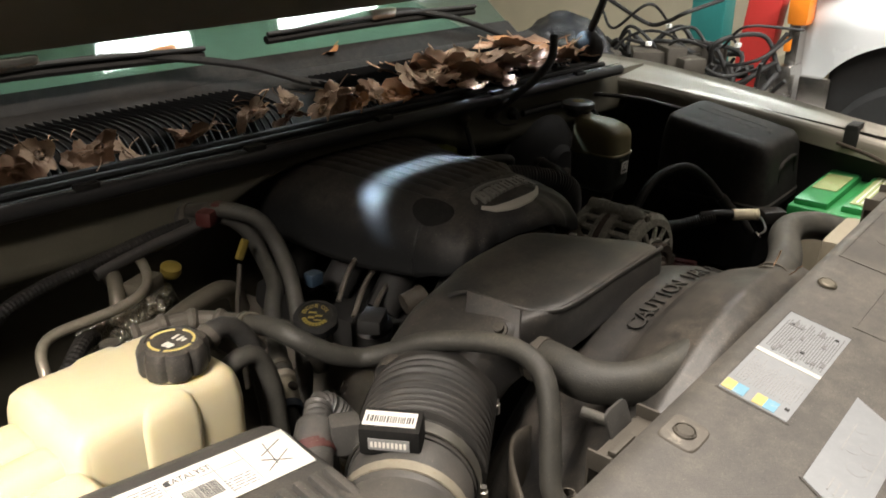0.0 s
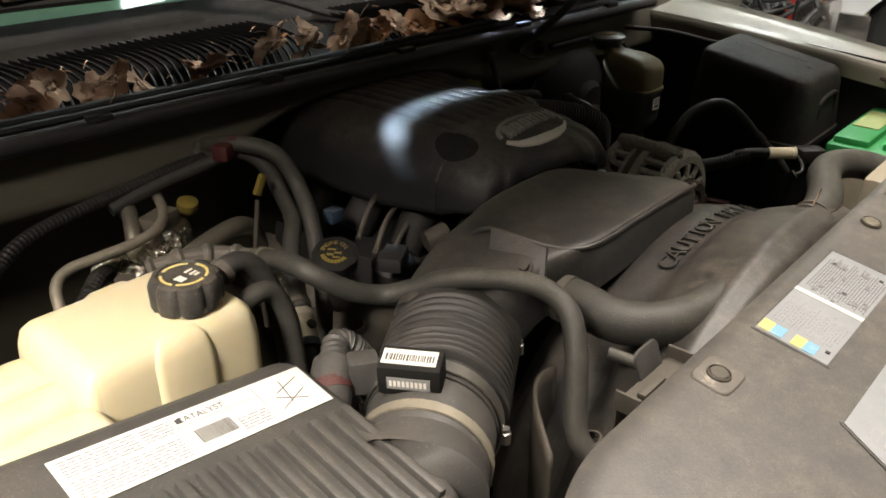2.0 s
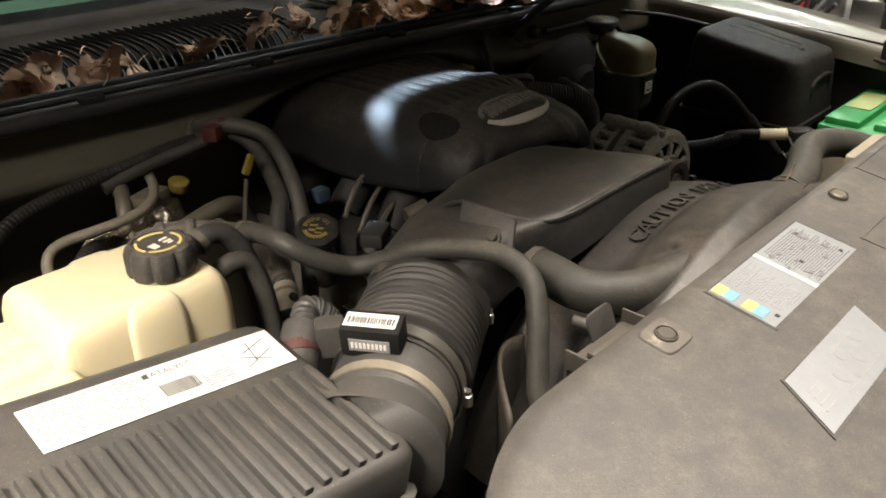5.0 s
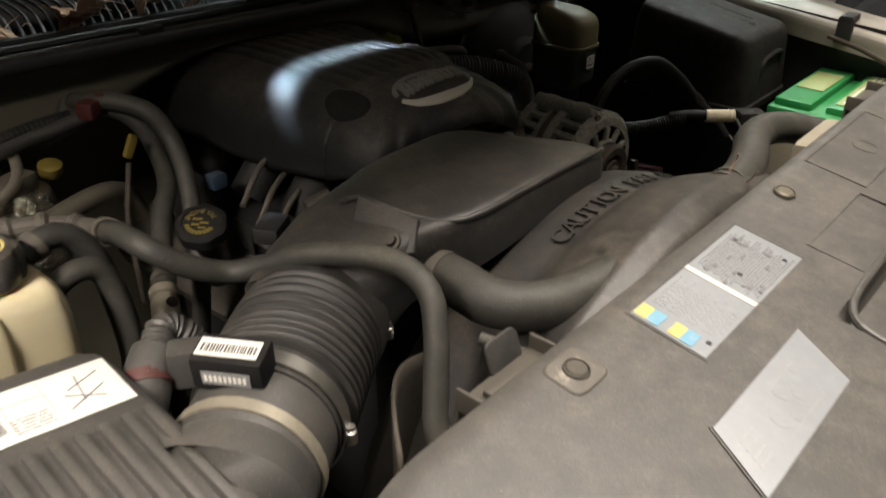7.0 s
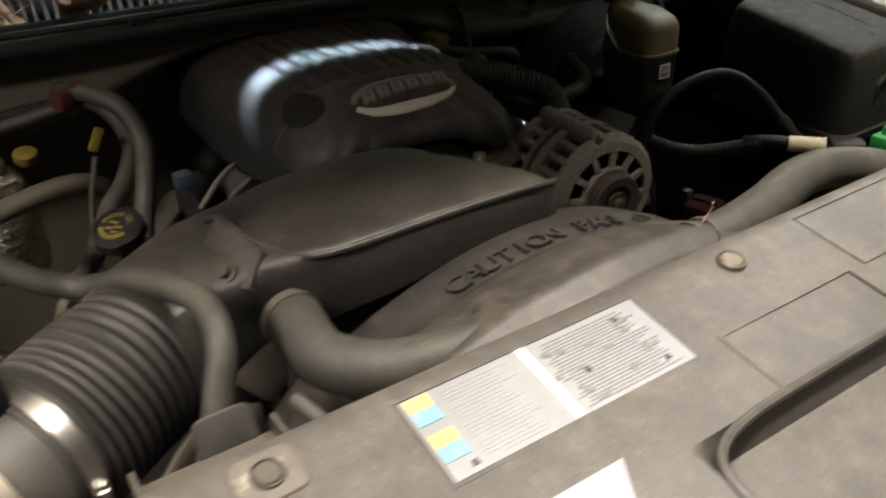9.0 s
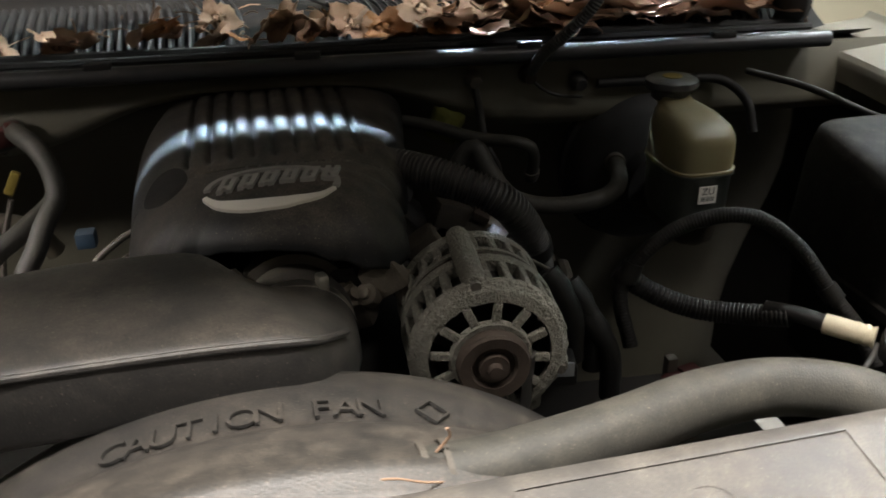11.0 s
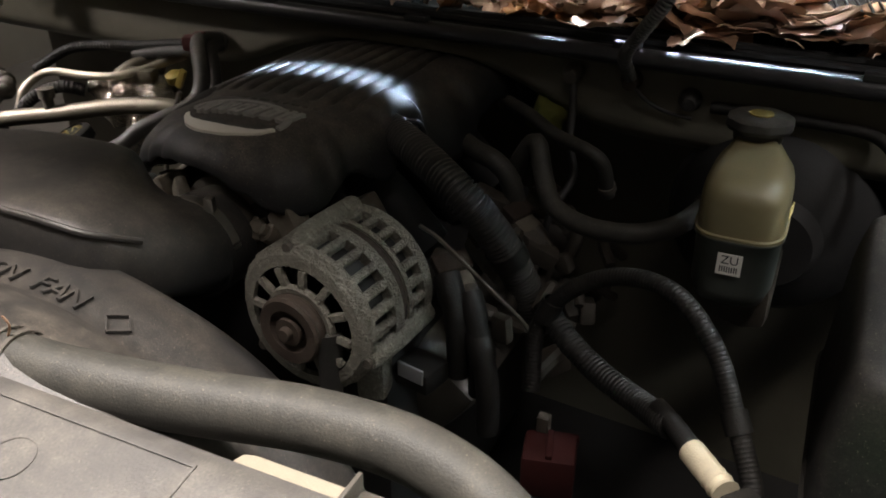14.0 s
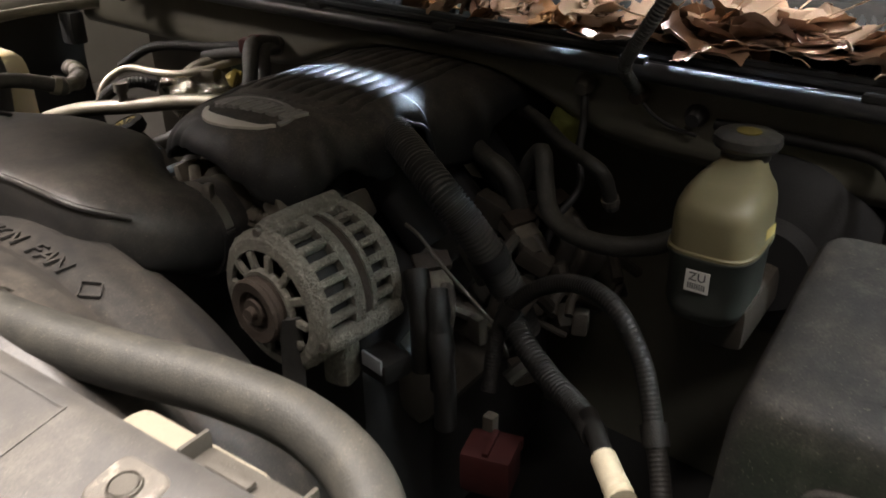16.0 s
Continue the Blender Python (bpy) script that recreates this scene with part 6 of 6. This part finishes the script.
part("rust_spot", lathe(B(), [(0.0, 0.0), (0.0065, 0.0), (0.006, 0.003), (0, 0.0035)], QC + QA * 0.024 + V(0.004, -0.008, 0.0125), (0.25, -0.5, 0.83), 14), M_RUST, t, "rusty release button")
part("retaining_ring", ring_clamp(B(), QC + QA * 0.044, QA, 0.0140, 0.010), M_NAVY, t, "dusty blue retaining ring")
part("tail_pipe", tube(B(), [QC + QA * 0.04, QC + QA * 0.07, QC + QA * 0.09 + V(0, 0, -0.03), QC + QA * 0.09 + V(0, 0, -0.10)], 0.010, 12), M_DARK, t, "black pipe end")
t = thing("splash_shield", (-0.37, 0.36, 0.85), "dusty curved splash shield below the bellows", "shield")
bm = B()
grid(bm, 12, 8, lambda u, v: Vector((-0.425 + 0.115 * u, 0.325 + 0.075 * u + 0.022 * math.sin(3.14 * u), 0.84 + 0.135 * v + 0.012 * math.sin(3.14 * u))))
sheet = part("sheet", bm, M_OILYSHADE, t, "brown-grey dusty sheet", 60)
sol = sheet.modifiers.new("thickness", "SOLIDIFY")
sol.thickness = 0.004

# passenger inner fender rail seen across the bay
t = thing("fender_brace", (-0.82, 0.88, 1.05), "pale grey pressed brace along the passenger fender", "brace")
part("rail", tube(B(), [(-0.84, 0.76, 1.085), (-0.82, 0.86, 1.092), (-0.77, 0.98, 1.095)], 0.014, 12, 0.03, flat=0.5), M_PEWTER, t)
part("hinge_box", bx(B(), (-0.79, 0.93, 1.055), (0.04, 0.03, 0.06), 0.006), M_DARK, t)

# ---------------------------------------------------------------- wipers
def wiper(name, b0, b1, arm):
    t = thing(name, arm[-1], "black windshield wiper lying across the cowl", "wiper", "wipers")
    b0, b1 = V(*b0), V(*b1)
    part("blade", tube(B(), [b0, (b0 + b1) / 2 + V(0, 0, 0.004), b1], 0.009, 8, 0.03, flat=0.8), M_COWL, t, "rubber wiper blade")
    part("spine", tube(B(), [b0 + V(0, -0.006, 0.012), (b0 + b1) / 2 + V(0, -0.006, 0.018), b1 + V(0, -0.006, 0.012)], 0.0045, 8, 0.03), M_DARK, t, "dark metal blade spine")
    part("arm", tube(B(), arm, 0.0085, 8, 0.02, flat=0.6), M_COWL, t, "black wiper arm")
    part("joint", bx(B(), (b0 + b1) / 2 + V(0.0, -0.004, 0.022), (0.075, 0.016, 0.022), 0.007), M_CHROME, t, "grey clip")


wiper("wiper", (0.095, 1.30, 1.232), (0.70, 1.27, 1.232), [(0.39, 1.295, 1.255), (0.50, 1.28, 1.250), (0.62, 1.24, 1.222), (0.74, 1.20, 1.175), (0.78, 1.16, 1.165)])
wiper("wiper", (-0.70, 1.33, 1.235), (-0.055, 1.29, 1.226), [(-0.38, 1.31, 1.245), (-0.18, 1.30, 1.238), (0.0, 1.25, 1.204), (0.10, 1.19, 1.166), (0.14, 1.16, 1.16)])

# ---------------------------------------------------------------- dead leaves on the cowl
def leaf_mesh(name, seed, material):
    rl = random.Random(seed)
    bm = B()
    n = 44
    ph = rl.uniform(0, 6)
    curl = rl.uniform(0.05, 0.34)
    wob = [rl.uniform(0.90, 1.06) for _ in range(n)]
    rings = []
    for j, f in enumerate((0.0, 0.25, 0.5, 0.75, 0.9, 1.0)):
        row = []
        for k in range(n):
            a = 6.28318 * k / n
            lobes = 0.66 + 0.34 * abs(math.cos(a * 2.5)) ** 0.75 * (1 - 0.25 * abs(math.sin(a * 0.5)) ** 4)
            r = f * (1 + (lobes - 1) * f) * (wob[k] if f > 0.8 else 1.0)
            x, y = r * math.cos(a), r * math.sin(a) * 0.9
            z = curl * (x * x * math.cos(ph) + y * y) + 0.10 * f * f * math.sin(a * 3 + ph) + 0.07 * math.sin(7 * x + seed) * math.cos(6 * y + ph) * f + 0.03 * math.sin(15 * x + ph) * math.sin(13 * y + seed) * f + 0.03 * f * abs(math.sin(a * 2.5))
            row.append(bm.verts.new((x, y, z)))
            if f == 0.0:
                break
        rings.append(row)
    c = rings[0][0]
    for k in range(n):
        bm.faces.new((c, rings[1][k], rings[1][(k + 1) % n]))
    skin(bm, rings[1:], True, False)
    tube(bm, [(-0.45, 0, 0.03), (-0.9, 0.03, 0.10), (-1.35, 0.15, 0.25)], 0.022, 5, 0.2)
    me = bpy.data.meshes.new(name)
    bm.to_mesh(me)
    bm.free()
    me.materials.append(material)
    me.polygons.foreach_set("use_smooth", [True] * len(me.polygons))
    return me


kinds = [(leaf_mesh("leaf", 11 + k, mt), w) for k, (mt, w) in enumerate(((M_LEAF, "brown"), (M_LEAF2, "tan"), (M_LEAF, "dark brown"), (M_LEAF2, "pale tan"), (M_LEAF3, "orange-brown"), (M_LEAF2, "tan"), (M_LEAF, "brown")))]
rl = random.Random(21)


def leaf(x, y, z, s, tilt=0.7, k=None):
    me, w = kinds[rl.randrange(len(kinds)) if k is None else k]
    ob = new("leaf", me)
    ob.matrix_world = Matrix.Translation((x, y, z)) @ Euler((rl.uniform(-tilt, tilt), rl.uniform(-tilt, tilt), rl.uniform(0, 6.28))).to_matrix().to_4x4() @ Matrix.Diagonal((s, s, s * rl.uniform(0.7, 1.3), 1))
    tagged(ob, w + " curled dead maple leaf lying on the cowl", "leaf", "dead leaves")


for k in range(50):
    x = -0.75 + 1.15 * rl.random() ** 0.8
    y = lip_y(x) + rl.triangular(0.07, 0.115 + 0.07 * max(0, x + 0.1), 0.08)
    leaf(x, y, 1.146 + rl.uniform(0.0, 0.03) + max(0, x) * 0.012, rl.uniform(0.024, 0.042), 0.85)
for k in range(38):
    x = rl.uniform(0.30, 0.74)
    leaf(x, lip_y(x) + rl.uniform(0.08, 0.23), 1.150 + rl.uniform(0.0, 0.025), rl.uniform(0.052, 0.082), 0.26)
leaf(0.287, 0.946, 1.158, 0.036, 0.25, 3)
leaf(0.390, 0.944, 1.156, 0.025, 0.3, 5)
leaf(0.247, 1.060, 1.160, 0.032, 0.3, 6)
leaf(-0.10, 1.335, 1.232, 0.030, 0.5, 4)
leaf(0.24, 1.285, 1.195, 0.026, 0.5, 4)
bm = B()
for k in range(90):
    x = rl.uniform(-0.7, 0.72)
    y = lip_y(x) + rl.uniform(0.02, 0.22)
    a = rl.uniform(0, 6.28)
    d = V(math.cos(a), math.sin(a) * 0.6, rl.uniform(-0.05, 0.25)) * rl.uniform(0.015, 0.05)
    p = V(x, y, 1.150 + rl.uniform(0, 0.02))
    tube(bm, [p, p + d * 0.5 + V(0, 0, 0.003), p + d], 0.0008, 4, 0.02)
ob = part("twig_litter", bm, M_LEAF2)
tagged(ob, "fine dry stems and needles scattered on the cowl", "litter", "", "stuff")

# ---------------------------------------------------------------- what stands beyond the fender
wt = thing("white_truck", (3.4, 0.4, 0), "white pickup truck parked alongside", "truck")


def wt_f(u, v):
    y = -1.6 + 2.86 * u
    z = 0.50 + 0.62 * v
    x = 3.02 + 0.10 * max(0, v - 0.75) ** 1.5 * 6 + 0.16 * max(0, (y - 0.95) / 0.31) ** 2
    return Vector((x, y, z))


bm = B()
vs = grid(bm, 120, 40, wt_f)
kill = [f for f in bm.faces if (f.calc_center_median().y - 0.72) ** 2 + (f.calc_center_median().z - 0.45) ** 2 < 0.47 ** 2]
bmesh.ops.delete(bm, geom=kill, context="FACES")
for v in bm.verts:
    d = Vector((0, v.co.y - 0.72, v.co.z - 0.45))
    if v.is_boundary and abs(d.length - 0.47) < 0.04 and v.co.z > 0.505:
        d = d.normalized() * 0.47
        v.co.y, v.co.z = 0.72 + d.y, 0.45 + d.z
part("side_panel", bm, M_WPAINT, wt, "white side with a wheel arch", 50)
part("hood_top", bx(B(), (3.75, 0.0, 1.12), (1.35, 2.4, 0.05), 0.02), M_WPAINT, wt)
part("arch_liner", bx(B(), (3.45, 0.5, 0.70), (0.7, 1.2, 0.5), 0.05), M_TYRE, wt, "black wheel arch liner")
bm = B()
lathe(bm, [(0.2, -0.12), (0.34, -0.12), (0.37, -0.09), (0.375, 0), (0.37, 0.09), (0.34, 0.12), (0.2, 0.12)], (3.18, 0.70, 0.375), (1, 0, 0), 40, False)
ty = part("tyre", bm, M_TYRE, wt)
part("rim", lathe(B(), [(0.0, -0.10), (0.10, -0.10), (0.12, -0.06), (0.2, -0.05), (0.21, -0.10), (0.2, 0.1)], (3.18, 0.70, 0.375), (1, 0, 0), 32, False), M_CHROME, ty)
part("marker_lamp", bx(B(), (3.10, 1.25, 1.02), (0.12, 0.10, 0.15), 0.03), M_AMBER, wt, "amber corner lamp")
part("marker_lamp", bx(B(), (3.09, 1.28, 0.86), (0.06, 0.04, 0.07), 0.015), M_AMBER, wt, "amber corner lamp")
part("lamp_trim", bx(B(), (3.14, 1.26, 0.93), (0.15, 0.06, 0.34), 0.02), M_CHROME, wt)
part("bumper", bx(B(), (3.5, 1.30, 0.68), (1.0, 0.16, 0.20), 0.04), M_CHROME, wt, "chrome bumper")
part("splash_flap", bx(B(), (3.06, 1.13, 0.66), (0.04, 0.14, 0.14), 0.01), M_CHROME, wt, "bent bright bracket")

hoist = thing("engine_hoist", (3.1, 1.45, 0), "red enamel engine hoist leg with hoses hung over it", "hoist")
part("post", bx(B(), (3.16, 1.47, 0.60), (0.10, 0.16, 1.2), 0.012, Matrix.Rotation(0.10, 4, "X")), M_REDP, hoist)
part("foot", bx(B(), (3.1, 1.45, 0.05), (0.6, 0.12, 0.10), 0.01), M_REDP, hoist)
ob = part("steel_column", bx(B(), (3.42, 1.80, 1.65), (0.14, 0.18, 3.3), 0.01), M_TEAL)
tagged(ob, "teal enamelled steel column of a vehicle lift", "column")
t = thing("spare_engine", (2.75, 1.90, 0.3), "greasy spare engine on a stand with tangled cables", "engine")
rnd = random.Random(5)
part("stand", bx(B(), (2.75, 1.90, 0.20), (0.5, 0.6, 0.40), 0.03), M_DARK, t)
for k in range(34):
    bm = B()
    bx(bm, (2.75 + rnd.uniform(-0.2, 0.2), 1.80 + rnd.uniform(-0.28, 0.32), 0.64 + rnd.uniform(-0.16, 0.16)), (rnd.uniform(0.05, 0.18), rnd.uniform(0.05, 0.2), rnd.uniform(0.05, 0.16)), 0.012, rotz(rnd.uniform(0, 90)))
    part("casting", bm, M_OILYSHADE, t)
for k in range(30):
    y, z = 1.40 + rnd.uniform(0, 0.55), 0.72 + rnd.uniform(-0.05, 0.25)
    pts = [(2.80 + rnd.uniform(-0.2, 0.1), y + 0.13 * q + rnd.uniform(-0.06, 0.06), z + rnd.uniform(-0.12, 0.12)) for q in range(-2, 3)]
    part("cable", tube(B(), pts, rnd.uniform(0.006, 0.014), 8, 0.02), M_DARK, t)
for k in range(8):
    part("plug_end", bx(B(), (2.65 + rnd.uniform(-0.1, 0.1), 1.35 + rnd.uniform(0, 0.5), 0.72 + rnd.uniform(-0.1, 0.25)), (0.02, 0.025, 0.02), 0.004, rotz(rnd.uniform(0, 90))), M_PAPER, t)
bm = B()
bmesh.ops.create_icosphere(bm, subdivisions=4, radius=1.0)
for v in bm.verts:
    n = noise.noise(v.co * 3.0) * 0.16 + noise.noise(v.co * 8.0) * 0.06
    v.co = Vector((2.35 + v.co.x * (0.25 + n * 0.2), 2.05 + v.co.y * (0.28 + n * 0.3), 0.62 + v.co.z * (0.38 + n * 0.3)))
    v.co.z = max(0.02, v.co.z)
ob = part("wrapped_package", bm, M_PLASTICBAG, None, "", 180)
tagged(ob, "package wrapped in crinkled shiny black plastic on the floor", "package")
